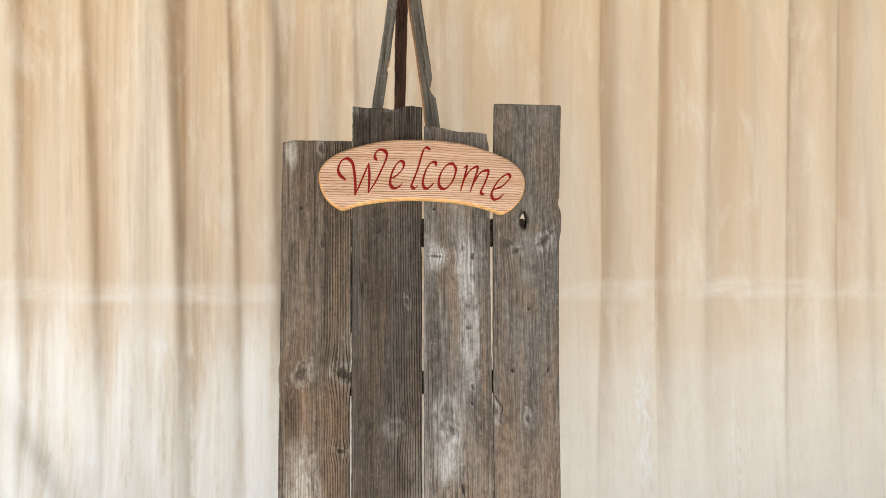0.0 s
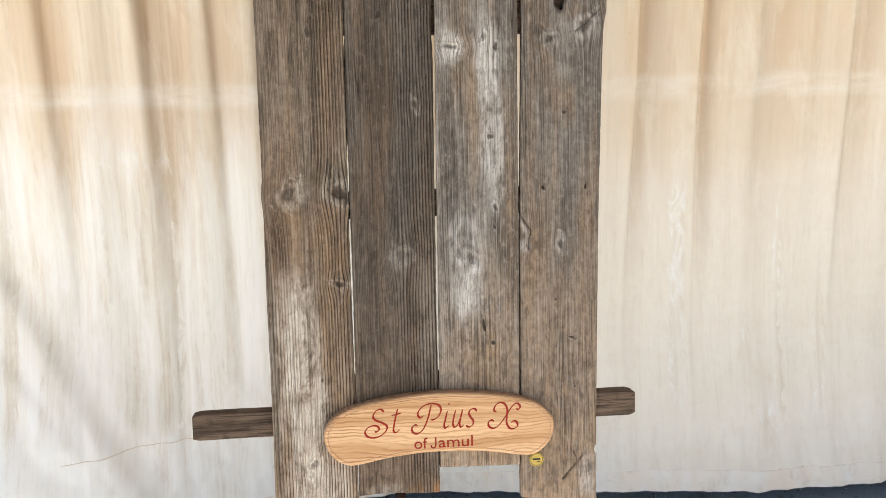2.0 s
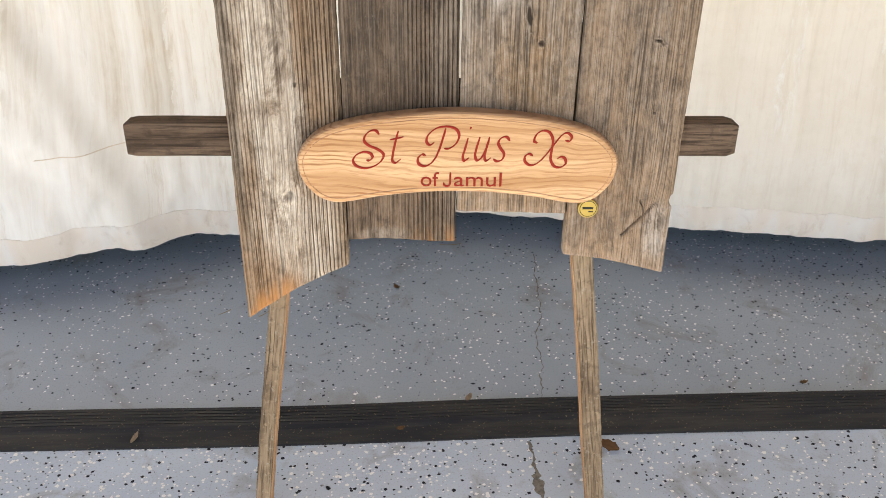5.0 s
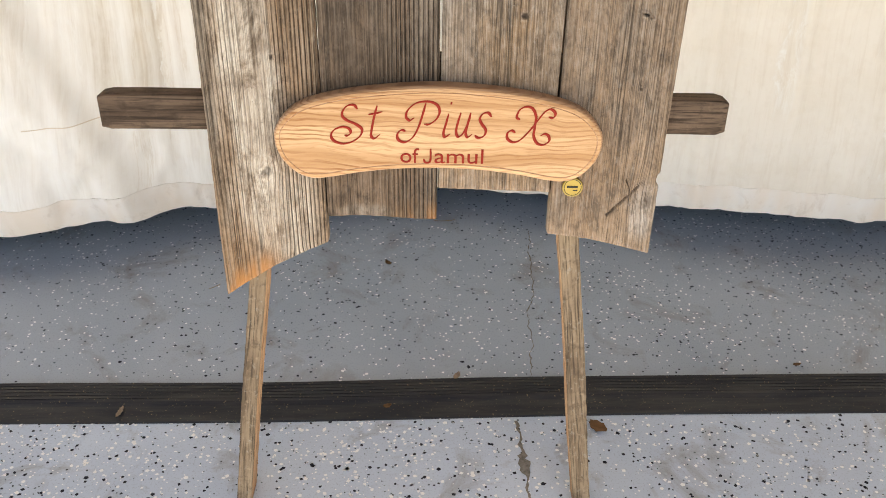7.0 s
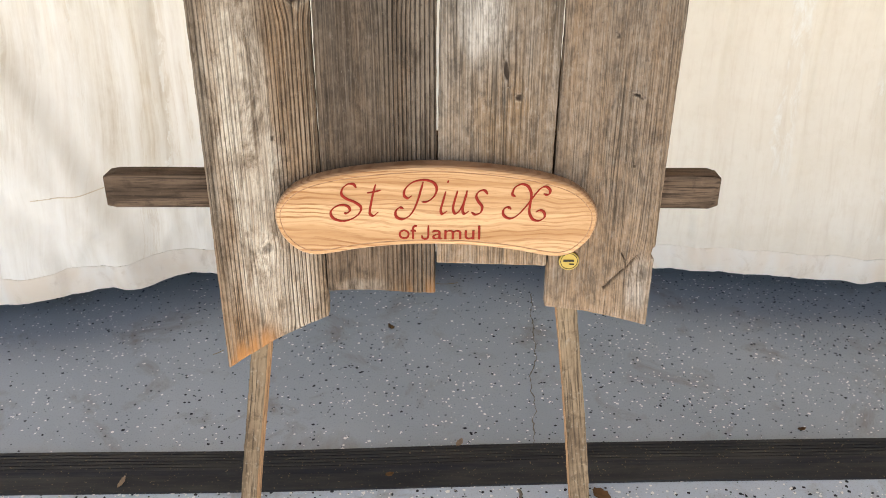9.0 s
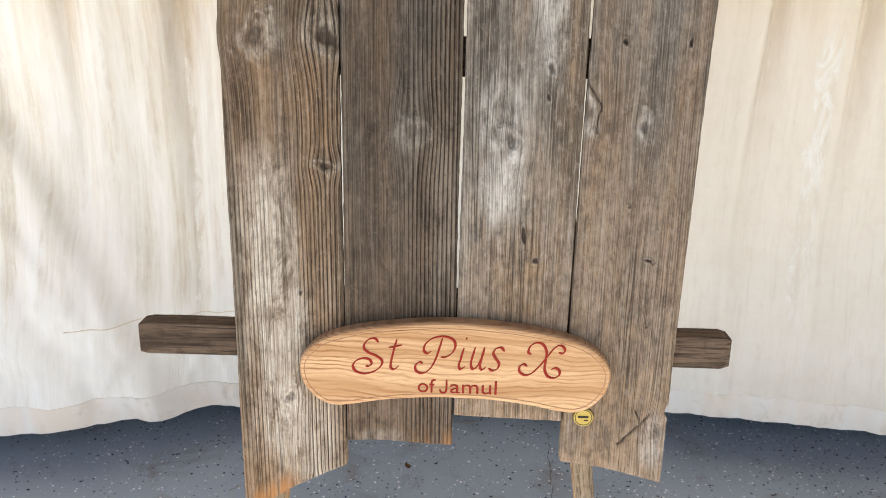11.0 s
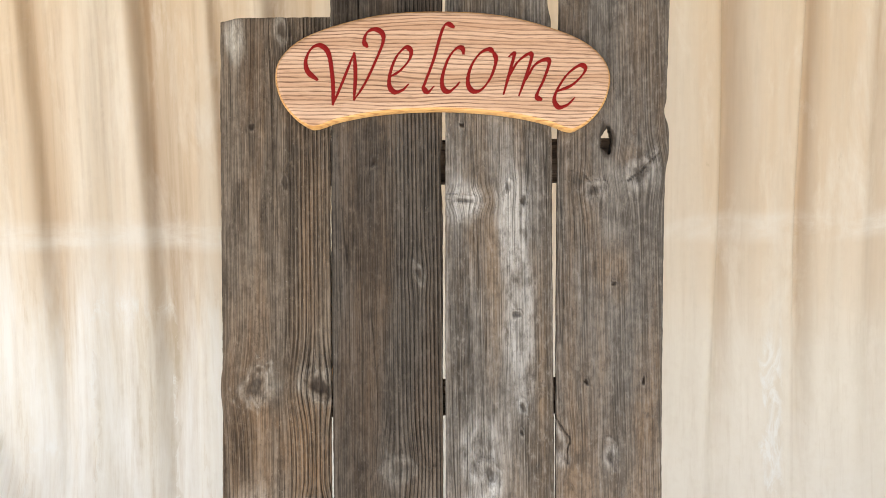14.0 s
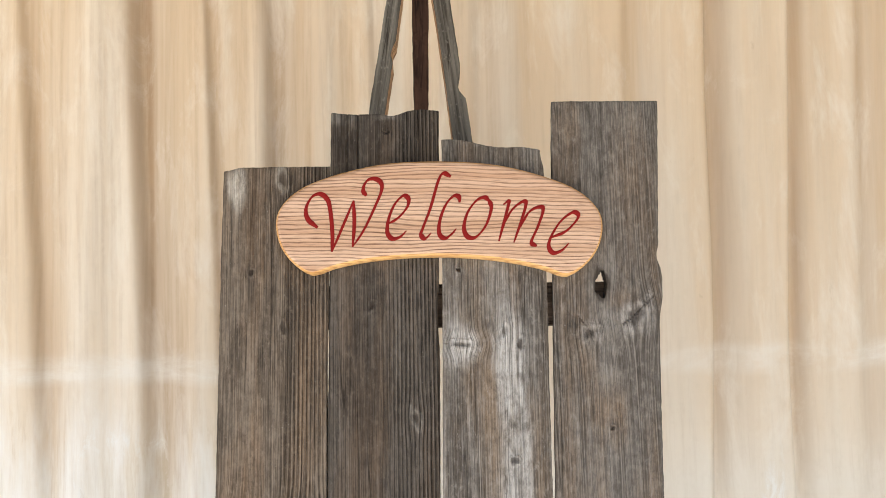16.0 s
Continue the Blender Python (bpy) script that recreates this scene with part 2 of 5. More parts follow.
def curtain_cloth():
    """Unbleached canvas with rusty water stains that ran down in streaks, and fold shade put into its colour."""
    m, nt, b = shader("stained_canvas", 0.95)
    obj = nt.nodes.new("ShaderNodeTexCoord").outputs["Object"]
    sep = nt.nodes.new("ShaderNodeSeparateXYZ")
    nt.links.new(obj, sep.inputs[0])
    height = sep.outputs[2]
    across = sep.outputs[0]
    wander = noise_tex(nt, coords(nt, (1.3, 1, 1.6), obj), 1, 5, 0.6)
    level = calc(nt, "ADD", height, calc(nt, "MULTIPLY", calc(nt, "SUBTRACT", wander, 0.5), 0.22))
    half_level = calc(nt, "MULTIPLY", level, 0.5)
    runs = noise_tex(nt, coords(nt, (9, 1, 0.5), obj), 1, 6, 0.62, 0.3)
    fine_runs = noise_tex(nt, coords(nt, (40, 1, 1.1), obj), 1, 6, 0.65, 0.3)
    rag = noise_tex(nt, coords(nt, (34, 1, 12), obj), 1, 6, 0.7, 0.8)
    patch = noise_tex(nt, coords(nt, (2.6, 1, 6), obj), 1, 7, 0.7, 0.6)
    spots = noise_tex(nt, coords(nt, (26, 1, 12), obj), 1, 4, 0.6, 0.5)
    weave = noise_tex(nt, coords(nt, (900, 900, 1400), obj), 1, 2, 0.5)
    mottle = noise_tex(nt, coords(nt, (60, 1, 45), obj), 1, 5, 0.65)
    clean, cream, tan, rust_and_shade = (0.85, 0.81, 0.745), (0.83, 0.755, 0.64), (0.71, 0.545, 0.375), (0.36, 0.22, 0.115)
    col = blend(nt, steps(nt, half_level, (0.12, 0.0), (0.42, 1.0)), clean, cream)
    upper = steps(nt, half_level, (0.44, 0.0), (0.50, 0.55), (0.62, 0.85), (0.9, 1.0))
    # patchy tint, darker and yellower towards the right
    right_tint = calc(nt, "MULTIPLY", steps_line(nt, across, -0.3, 0.5), steps(nt, patch, (0.35, 0.25), (0.65, 0.6)))
    col = blend(nt, right_tint, col, (0.74, 0.66, 0.545))
    col = blend(nt, calc(nt, "MULTIPLY", upper, steps(nt, runs, (0.36, 0.45), (0.58, 1.0))), col, tan)
    # brown water runs in the folds, with the folds' shade put into the colour
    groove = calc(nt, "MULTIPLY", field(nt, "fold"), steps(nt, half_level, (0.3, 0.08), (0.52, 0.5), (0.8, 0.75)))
    col = blend(nt, calc(nt, "MULTIPLY", groove, steps(nt, fine_runs, (0.3, 0.55), (0.6, 1.0))), col, rust_and_shade)
    strength = calc(nt, "MULTIPLY", steps(nt, half_level, (0.1, 0.14), (0.35, 0.5), (0.6, 0.55)), steps_line(nt, across, 0.75, -0.3))
    strength = calc(nt, "ADD", calc(nt, "MULTIPLY", strength, 0.75), 0.07)
    frayed = calc(nt, "MULTIPLY", steps(nt, fine_runs, (0.47, 0.0), (0.68, 0.75)), steps(nt, rag, (0.32, 0.2), (0.6, 1.0)))
    col = blend(nt, calc(nt, "MULTIPLY", strength, frayed), col, rust_and_shade)
    # greyish drip stains with ragged rims
    drip = 0.0
    for x0, x1, top, foot, rough, much in ((-1.04, -0.94, 0.85, 0.3, 0.07, 0.8), (-0.745, -0.57, 0.98, 0.26, 0.08, 0.9), (-0.89, -0.81, 0.66, 0.28, 0.07, 1.0), (-1.28, -1.16, 1.0, 0.2, 0.08, 0.8),
                                           (0.66, 0.72, 0.95, 0.25, 0.05, 0.3), (0.955, 0.985, 0.8, 0.2, 0.05, 0.65), (1.07, 1.105, 0.66, 0.2, 0.05, 0.6), (0.855, 0.9, 0.46, 0.36, 0.07, 0.7), (0.9, 0.965, 0.3, 0.16, 0.07, 0.65)):
        shifted = calc(nt, "ADD", across, calc(nt, "MULTIPLY", calc(nt, "SUBTRACT", rag, 0.5), rough))
        inside = calc(nt, "MULTIPLY", steps_line(nt, shifted, x0, x0 + 0.02), steps_line(nt, shifted, x1, x1 - 0.012))
        tall = calc(nt, "MULTIPLY", steps_line(nt, level, foot, foot + 0.12), steps_line(nt, level, top + 0.1, top - 0.12))
        drip = calc(nt, "MAXIMUM", drip, calc(nt, "MULTIPLY", calc(nt, "MULTIPLY", inside, tall), much))
    settled = calc(nt, "MULTIPLY", steps(nt, fine_runs, (0.36, 0.2), (0.58, 0.75)), steps(nt, mottle, (0.3, 0.55), (0.6, 1.0)))
    col = blend(nt, calc(nt, "MULTIPLY", drip, settled), col, (0.52, 0.42, 0.29))
    rim = calc(nt, "MULTIPLY", steps(nt, drip, (0.05, 0.0), (0.3, 0.8), (0.6, 0.0)), steps(nt, rag, (0.45, 0.0), (0.6, 1.0)))
    col = blend(nt, rim, col, (0.85, 0.83, 0.78))
    calm = calc(nt, "ADD", height, calc(nt, "MULTIPLY", calc(nt, "SUBTRACT", wander, 0.5), 0.09))
    band = calc(nt, "MULTIPLY", steps(nt, calc(nt, "MULTIPLY", calm, 0.5), (0.555, 0.0), (0.566, 0.6), (0.582, 0.6), (0.592, 0.0)), steps(nt, patch, (0.42, 0.0), (0.62, 1.0)))
    col = blend(nt, band, col, (0.84, 0.79, 0.71))
    col = blend(nt, steps(nt, spots, (0.72, 0.0), (0.77, 0.4)), col, (0.55, 0.42, 0.27))
    col = blend(nt, steps(nt, mottle, (0.34, 0.12), (0.5, 0.0), (0.7, 0.0)), col, (0.6, 0.5, 0.37))
    worn = noise_tex(nt, coords(nt, (11, 1, 3.5), obj), 1, 7, 0.7, 0.5)
    col = blend(nt, steps(nt, worn, (0.52, 0.0), (0.7, 0.45)), col, (0.86, 0.80, 0.70))
    # pale salts left where the water dried
    salts = noise_tex(nt, coords(nt, (17, 1, 1.6), obj, (2, 0, 6)), 1, 7, 0.68, 0.12)
    where = calc(nt, "MULTIPLY", steps_line(nt, across, 0.3, -0.35), steps_line(nt, level, 1.2, 0.95))
    col = blend(nt, calc(nt, "MULTIPLY", where, steps(nt, salts, (0.42, 0.0), (0.62, 0.7))), col, (0.9, 0.87, 0.815))
    crust = calc(nt, "MULTIPLY", where, steps(nt, salts, (0.41, 0.0), (0.43, 0.25), (0.445, 0.0)))
    col = blend(nt, crust, col, (0.6, 0.47, 0.32))
    slub = noise_tex(nt, coords(nt, (120, 1, 9), obj), 1, 4, 0.65)
    col = blend(nt, steps(nt, slub, (0.3, 0.13), (0.48, 0.0)), col, (0.5, 0.38, 0.25))
    nt.links.new(col, b.inputs["Base Color"])
    relief(nt, b, weave, 0.25, 0.0006)
    b.inputs["Specular IOR Level"].default_value = 0.1
    return m


def hem_cloth():
    """The doubled hem of the canvas, warmer where two layers lie on each other."""
    m, nt, b = shader("hem_canvas", 0.95)
    soft = noise_tex(nt, coords(nt, (9, 1, 5)), 1, 5, 0.6, 0.4)
    dirt = noise_tex(nt, coords(nt, (30, 1, 22)), 1, 6, 0.7, 0.4)
    weave = noise_tex(nt, coords(nt, (900, 900, 1400)), 1, 2, 0.5)
    col = blend(nt, steps(nt, soft, (0.38, 0.0), (0.62, 1.0)), (0.82, 0.775, 0.72), (0.8, 0.70, 0.595))
    col = blend(nt, steps(nt, dirt, (0.54, 0.0), (0.72, 0.5)), col, (0.56, 0.46, 0.36))
    nt.links.new(col, b.inputs["Base Color"])
    relief(nt, b, weave, 0.25, 0.0006)
    b.inputs["Specular IOR Level"].default_value = 0.1
    return m


def floor_paint(name, deep, pale):
    m, nt, b = shader(name, 0.55)
    broad = noise_tex(nt, coords(nt, (1.8, 1.8, 1)), 1, 5, 0.6, 0.4)
    dirt = noise_tex(nt, coords(nt, (7, 7, 1)), 1, 6, 0.7, 0.6)
    grit = noise_tex(nt, coords(nt, (300, 300, 1)), 1, 3, 0.6)
    col = blend(nt, steps(nt, broad, (0.35, 0.0), (0.65, 1.0)), deep, pale)
    col = blend(nt, steps(nt, dirt, (0.54, 0.0), (0.7, 0.6)), col, (0.23, 0.19, 0.15))
    col = blend(nt, steps(nt, grit, (0.3, 0.35), (0.45, 0.0)), col, (0.16, 0.165, 0.18))
    nt.links.new(col, b.inputs["Base Color"])
    nt.links.new(steps(nt, dirt, (0.4, 0.38), (0.7, 0.7)), b.inputs["Roughness"])
    relief(nt, b, grit, 0.25, 0.0006)
    return m


def rubber():
    m, nt, b = shader("black_rubber", 0.5)
    n = noise_tex(nt, coords(nt, (6, 60, 60)), 1, 6, 0.65, 0.3)
    s = noise_tex(nt, coords(nt, (230, 230, 230)), 1, 2, 0.6)
    col = blend(nt, steps(nt, n, (0.42, 0.0), (0.68, 0.8)), (0.017, 0.019, 0.024), (0.05, 0.048, 0.046))
    col = blend(nt, steps(nt, s, (0.66, 0.0), (0.71, 0.8)), col, (0.22, 0.17, 0.1))
    nt.links.new(col, b.inputs["Base Color"])
    relief(nt, b, s, 0.3, 0.0008)
    b.inputs["Specular IOR Level"].default_value = 0.26
    return m


def render_coat(name, a, c):
    m, nt, b = shader(name, 0.9)
    n = noise_tex(nt, coords(nt, (3, 3, 3)), 1, 6, 0.65)
    nt.links.new(blend(nt, n, a, c), b.inputs["Base Color"])
    return m


MAT_PLANK_BROWN = weathered("grey_brown_barn_wood", (0.078, 0.058, 0.043), (0.235, 0.185, 0.14), (0.66, 0.60, 0.51), (0.23, 0.13, 0.066), 205, 0.95, 700, 0.5)
MAT_PLANK_DARK = weathered("dark_barn_wood", (0.052, 0.042, 0.034), (0.145, 0.12, 0.098), (0.40, 0.36, 0.31), (0.14, 0.088, 0.053), 200, 0.95, 620, 0.4)
MAT_PLANK_SILVER = weathered("silver_barn_wood", (0.11, 0.091, 0.074), (0.285, 0.254, 0.222), (0.68, 0.65, 0.605), (0.26, 0.165, 0.093), 300, 0.5, 640, 0.5, 0.4)
MAT_PLANK_GREY = weathered("grey_barn_wood", (0.108, 0.091, 0.076), (0.23, 0.202, 0.174), (0.56, 0.52, 0.475), (0.25, 0.158, 0.092), 330, 0.45, 620, 0.55, 0.42)
MAT_LEG = leg_timber("weathered_leg_wood")
MAT_LEG_SAWN = plain_timber("fresh_sawn_wood", (0.44, 0.24, 0.125), (0.64, 0.41, 0.24))
MAT_BROWN = plain_timber("dark_brown_wood", (0.045, 0.022, 0.014), (0.085, 0.042, 0.026))
MAT_BAR = plain_timber("brown_weathered_bar_wood", (0.07, 0.046, 0.031), (0.19, 0.13, 0.09), axis=0, lines=320)
MAT_OAK_PINK = oak("pink_oak", (0.67, 0.44, 0.30), (0.55, 0.325, 0.20), (0.165, 0.078, 0.045), 0.012, 205, 5.0, 26.0, 0.75)
MAT_OAK_GOLD = oak("golden_oak", (0.60, 0.375, 0.205), (0.43, 0.235, 0.11), (0.29, 0.125, 0.048), 0.045, 165, 3.4, 40.0, 0.35)
# edge colours: orange holds light from below, brown holds shade
MAT_OAK_EDGE_LIT = oak("orange_lit_oak_edge", (0.72, 0.42, 0.17), (0.62, 0.33, 0.12), (0.45, 0.2, 0.07), 0.02, 300, 3.0, 10.0)
MAT_OAK_EDGE_SHADED = oak("brown_shaded_oak_edge", (0.52, 0.32, 0.19), (0.42, 0.245, 0.14), (0.28, 0.14, 0.07), 0.02, 300, 3.0, 10.0)
MAT_RED = painted("red_letter_paint", (0.235, 0.009, 0.007), 0.6, 0.2)
MAT_BROWN_RED = painted("brown_red_letter_paint", (0.26, 0.02, 0.011), 0.6, 0.2)
MAT_BRASS, _nt, _b = shader("aged_brass", 0.35)
_b.inputs["Metallic"].default_value = 0.8
_b.inputs["Base Color"].default_value = (0.34, 0.25, 0.075, 1)
MAT_BLACK = painted("black_print", (0.03, 0.028, 0.02), 0.6, 0.1)
MAT_CLOTH = curtain_cloth()
MAT_THREAD = painted("seam_thread", (0.74, 0.62, 0.48), 0.9, 0.2)
MAT_HEM = hem_cloth()
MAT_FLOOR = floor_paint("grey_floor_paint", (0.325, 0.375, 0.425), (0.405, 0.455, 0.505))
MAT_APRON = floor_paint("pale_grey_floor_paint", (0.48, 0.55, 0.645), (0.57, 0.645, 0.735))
MAT_RUBBER = rubber()
MAT_WHITE_CHIP = painted("white_paint_chip", (0.88, 0.88, 0.87), 0.6, 0.1)
MAT_BLACK_CHIP = painted("black_paint_chip", (0.02, 0.022, 0.03), 0.6, 0.1)
MAT_CRACK = painted("dirt_in_crack", (0.24, 0.22, 0.19), 0.95, 0.8)
MAT_STRAW = painted("dry_straw", (0.38, 0.27, 0.13), 0.8, 0.3)
MAT_LEAF = painted("dry_leaf", (0.16, 0.085, 0.04), 0.8, 0.5)
MAT_LEAF_PALE = painted("pale_dry_leaf", (0.33, 0.25, 0.18), 0.8, 0.5)
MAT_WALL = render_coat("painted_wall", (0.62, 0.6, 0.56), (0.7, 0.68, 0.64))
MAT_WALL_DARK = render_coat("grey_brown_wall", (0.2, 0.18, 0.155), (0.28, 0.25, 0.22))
MAT_CEILING = render_coat("dark_ceiling_boards", (0.10, 0.08, 0.06), (0.16, 0.125, 0.095))
MAT_SOIL = render_coat("concrete_drive", (0.36, 0.34, 0.31), (0.46, 0.44, 0.40))


# ---- helpers of this scene ----
def mesh_ob(name, verts, faces, material, parent=None, label="", smooth=False):
    me = bpy.data.meshes.new(name)
    me.from_pydata(verts, [], faces)
    me.materials.append(material)
    if smooth:
        me.polygons.foreach_set("use_smooth", [True] * len(me.polygons))
    me.update()
    ob = new(name, me)
    ob.parent = parent
    return tagged(ob, label)


def part(name, bm, material, parent, label="", smooth=False):
    bmesh.ops.recalc_face_normals(bm, faces=bm.faces)
    me = bpy.data.meshes.new(name)
    bm.to_mesh(me)
    bm.free()
    me.materials.append(material)
    if smooth:
        me.polygons.foreach_set("use_smooth", [True] * len(me.polygons))
    ob = new(name, me)
    ob.parent = parent
    return tagged(ob, label)


def box(bm, lo, hi):
    lo, hi = Vector(lo), Vector(hi)
    m = Matrix.Translation((lo + hi) / 2) @ Matrix.Diagonal((*(hi - lo), 1))
    return bmesh.ops.create_cube(bm, size=1.0, matrix=m)["verts"]


def structure(name, lo, hi, material, label):
    bm = bmesh.new()
    box(bm, lo, hi)
    return tagged(part(name, bm, material, None, label), kind="structure")


def smoothstep(a, b, x):
    t = np.clip((x - a) / (b - a), 0, 1)
    return t * t * (3 - 2 * t)


def value_noise(x, y, seed=0):
    """Smooth noise between 0 and 1 on arrays."""
    xi, yi = np.floor(x).astype(np.int64), np.floor(y).astype(np.int64)
    fx, fy = x - xi, y - yi
    fx, fy = fx * fx * (3 - 2 * fx), fy * fy * (3 - 2 * fy)

    def lattice(a, b):
        h = (a * 374761393 + b * 668265263 + seed * 974634777) & 0xFFFFFFFF
        h = ((h ^ (h >> 13)) * 1274126177) & 0xFFFFFFFF
        return ((h ^ (h >> 16)) & 0xFFFF) / 65535.0

    top = lattice(xi, yi) * (1 - fx) + lattice(xi + 1, yi) * fx
    low = lattice(xi, yi + 1) * (1 - fx) + lattice(xi + 1, yi + 1) * fx
    return top * (1 - fy) + low * fy


def fractal(x, y, seed=0, octaves=3):
    out, gain, total = 0.0, 1.0, 0.0
    for o in range(octaves):
        out = out + gain * value_noise(x * 2**o, y * 2**o, seed + o)
        total, gain = total + gain, gain * 0.5
    return out / total


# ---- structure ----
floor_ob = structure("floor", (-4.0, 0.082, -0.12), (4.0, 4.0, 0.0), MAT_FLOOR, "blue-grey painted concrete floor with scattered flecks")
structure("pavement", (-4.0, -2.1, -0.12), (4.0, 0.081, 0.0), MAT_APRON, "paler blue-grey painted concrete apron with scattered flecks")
bm = bmesh.new()
bmesh.ops.create_grid(bm, x_segments=2, y_segments=2, size=400, matrix=pose(0, 0, -0.125))
tagged(part("ground", bm, MAT_SOIL, None, "pale concrete drive outside in the sun"), kind="structure")
structure("wall_back", (-3.0, 3.4, 0), (3.0, 3.55, 2.75), MAT_WALL, "plain painted wall behind the curtain")
structure("wall_west", (-3.15, 0.78, 0), (-3.0, 3.55, 2.75), MAT_WALL, "plain painted side wall, added out of view")
# unseen wall, added and kept dark to dim the right side
structure("dimming_wall_east", (3.0, -2.1, 0), (3.15, 3.55, 2.75), MAT_WALL_DARK, "plain painted side wall, added out of view")
structure("ceiling", (-3.15, -1.87, 2.75), (3.15, 3.55, 2.9), MAT_CEILING, "plain dark wooden ceiling running out over the entrance")


# ---- the curtain ----
FOLDS = ((-1.03, 0.035, 0.024), (-0.84, 0.022, 0.02), (-0.62, 0.034, 0.032), (-0.47, 0.02, 0.014), (-0.34, 0.04, 0.022), (-0.12, 0.03, 0.012), (0.09, 0.05, 0.016),
         (0.41, 0.03, 0.014), (0.59, 0.022, 0.026), (0.76, 0.018, 0.024), (0.92, 0.05, 0.016), (1.16, 0.025, 0.022), (1.33, 0.03, 0.018), (-1.25, 0.04, 0.025), (1.6, 0.05, 0.03))


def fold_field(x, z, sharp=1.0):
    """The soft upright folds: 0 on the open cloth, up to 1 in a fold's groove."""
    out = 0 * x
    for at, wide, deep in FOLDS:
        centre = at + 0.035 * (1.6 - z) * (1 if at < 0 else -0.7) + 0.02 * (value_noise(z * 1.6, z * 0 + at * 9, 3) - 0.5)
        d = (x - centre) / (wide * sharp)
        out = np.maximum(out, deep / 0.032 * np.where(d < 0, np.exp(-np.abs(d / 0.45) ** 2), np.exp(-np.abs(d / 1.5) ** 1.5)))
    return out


def lift(x):
    """Where the wind holds the foot of the cloth forward and up."""
    return smoothstep(0.12, 0.85, np.abs(x + 0.02))


def curtain_depth(x, z):
    """How far back the cloth hangs."""
    y = 0.66 + 0.06 * np.exp(-((x + 0.04) / 0.28) ** 2) * smoothstep(0.9, 0.1, z)
    y = y - 0.12 * smoothstep(-0.45, -1.05, x) * smoothstep(0.75, 0.1, z) - 0.03 * smoothstep(0.9, 0.1, z)
    y = y - 0.085 * lift(x) * smoothstep(0.6, 0.1, z)
    high = smoothstep(0.35, 1.3, z)
    y = y + (0.006 + 0.036 * high) * fold_field(x, z)
    phase = 2.2 * value_noise(x * 1.7 + 3, z * 0.35, 5)
    y = y + (0.002 + 0.004 * high) * np.sin(x * 51 + 1.3 + phase * 3.0 - 0.3 * z)
    y = y + 0.03 * (1 - 0.75 * smoothstep(0.4, 0.1, z)) * (fractal(x * 3.5, z * 0.9, 11) - 0.5) + 0.006 * (fractal(x * 14, z * 5, 12) - 0.5)
    y = y + 0.016 * (fractal(x * 10 + 0.6 * z, z * 0.7, 17) - 0.5)
    # crumples of the slack cloth near its foot
    slack = smoothstep(0.62, 0.2, z) * (0.35 + 0.65 * smoothstep(0.0, -0.6, x))
    crumple = np.abs(fractal(x * 7 + z * 4, z * 5 - x * 2, 18) - 0.5) + 0.6 * np.abs(fractal(x * 12 - z * 7, z * 6, 19) - 0.5)
    y = y + 0.075 * slack * smoothstep(0.06, 0.24, z) * crumple
    # gathers above the hem
    low = smoothstep(0.36, 0.12, z)
    gather = np.abs(fractal(x * 17 + z * 3, z * 2.5, 14) - 0.5)
    y = y + 0.03 * low * gather + 0.0012 * low * np.sin(x * 70 + 9 * value_noise(x * 3, z * 2, 15))
    # slack diagonal pulls in the cloth
    for at, level, steep, deep, wide in ((-0.98, 0.69, 1.68, 0.034, 0.055), (-1.1, 0.55, 1.4, 0.015, 0.045), (-0.8, 0.3, 1.2, 0.012, 0.03)):
        pull = ((x - at) * steep + (z - level)) / math.hypot(steep, 1)
        ridge = np.where(pull < 0, np.exp(-(pull / (1.8 * wide)) ** 2), np.exp(-(pull / (0.55 * wide)) ** 2))
        y = y - deep * ridge * smoothstep(-0.5, -0.72, x) * smoothstep(0.95, 0.65, z)
    return y


def hem_height(x):
    hang = 0.072 - 0.026 * np.exp(-(((x + 0.46) / 0.18) ** 2)) - 0.008 * np.exp(-(((x - 0.42) / 0.15) ** 2)) - 0.042 * smoothstep(-0.45, -1.1, x) - 0.042 * smoothstep(0.4, 0.95, x) + 0.055 * lift(x)
    return hang + 0.0015 * np.sin(x * 9) + 0.0012 * np.sin(x * 31 + 1) + 0.0025 * (value_noise(x * 22, x * 0, 21) - 0.5)


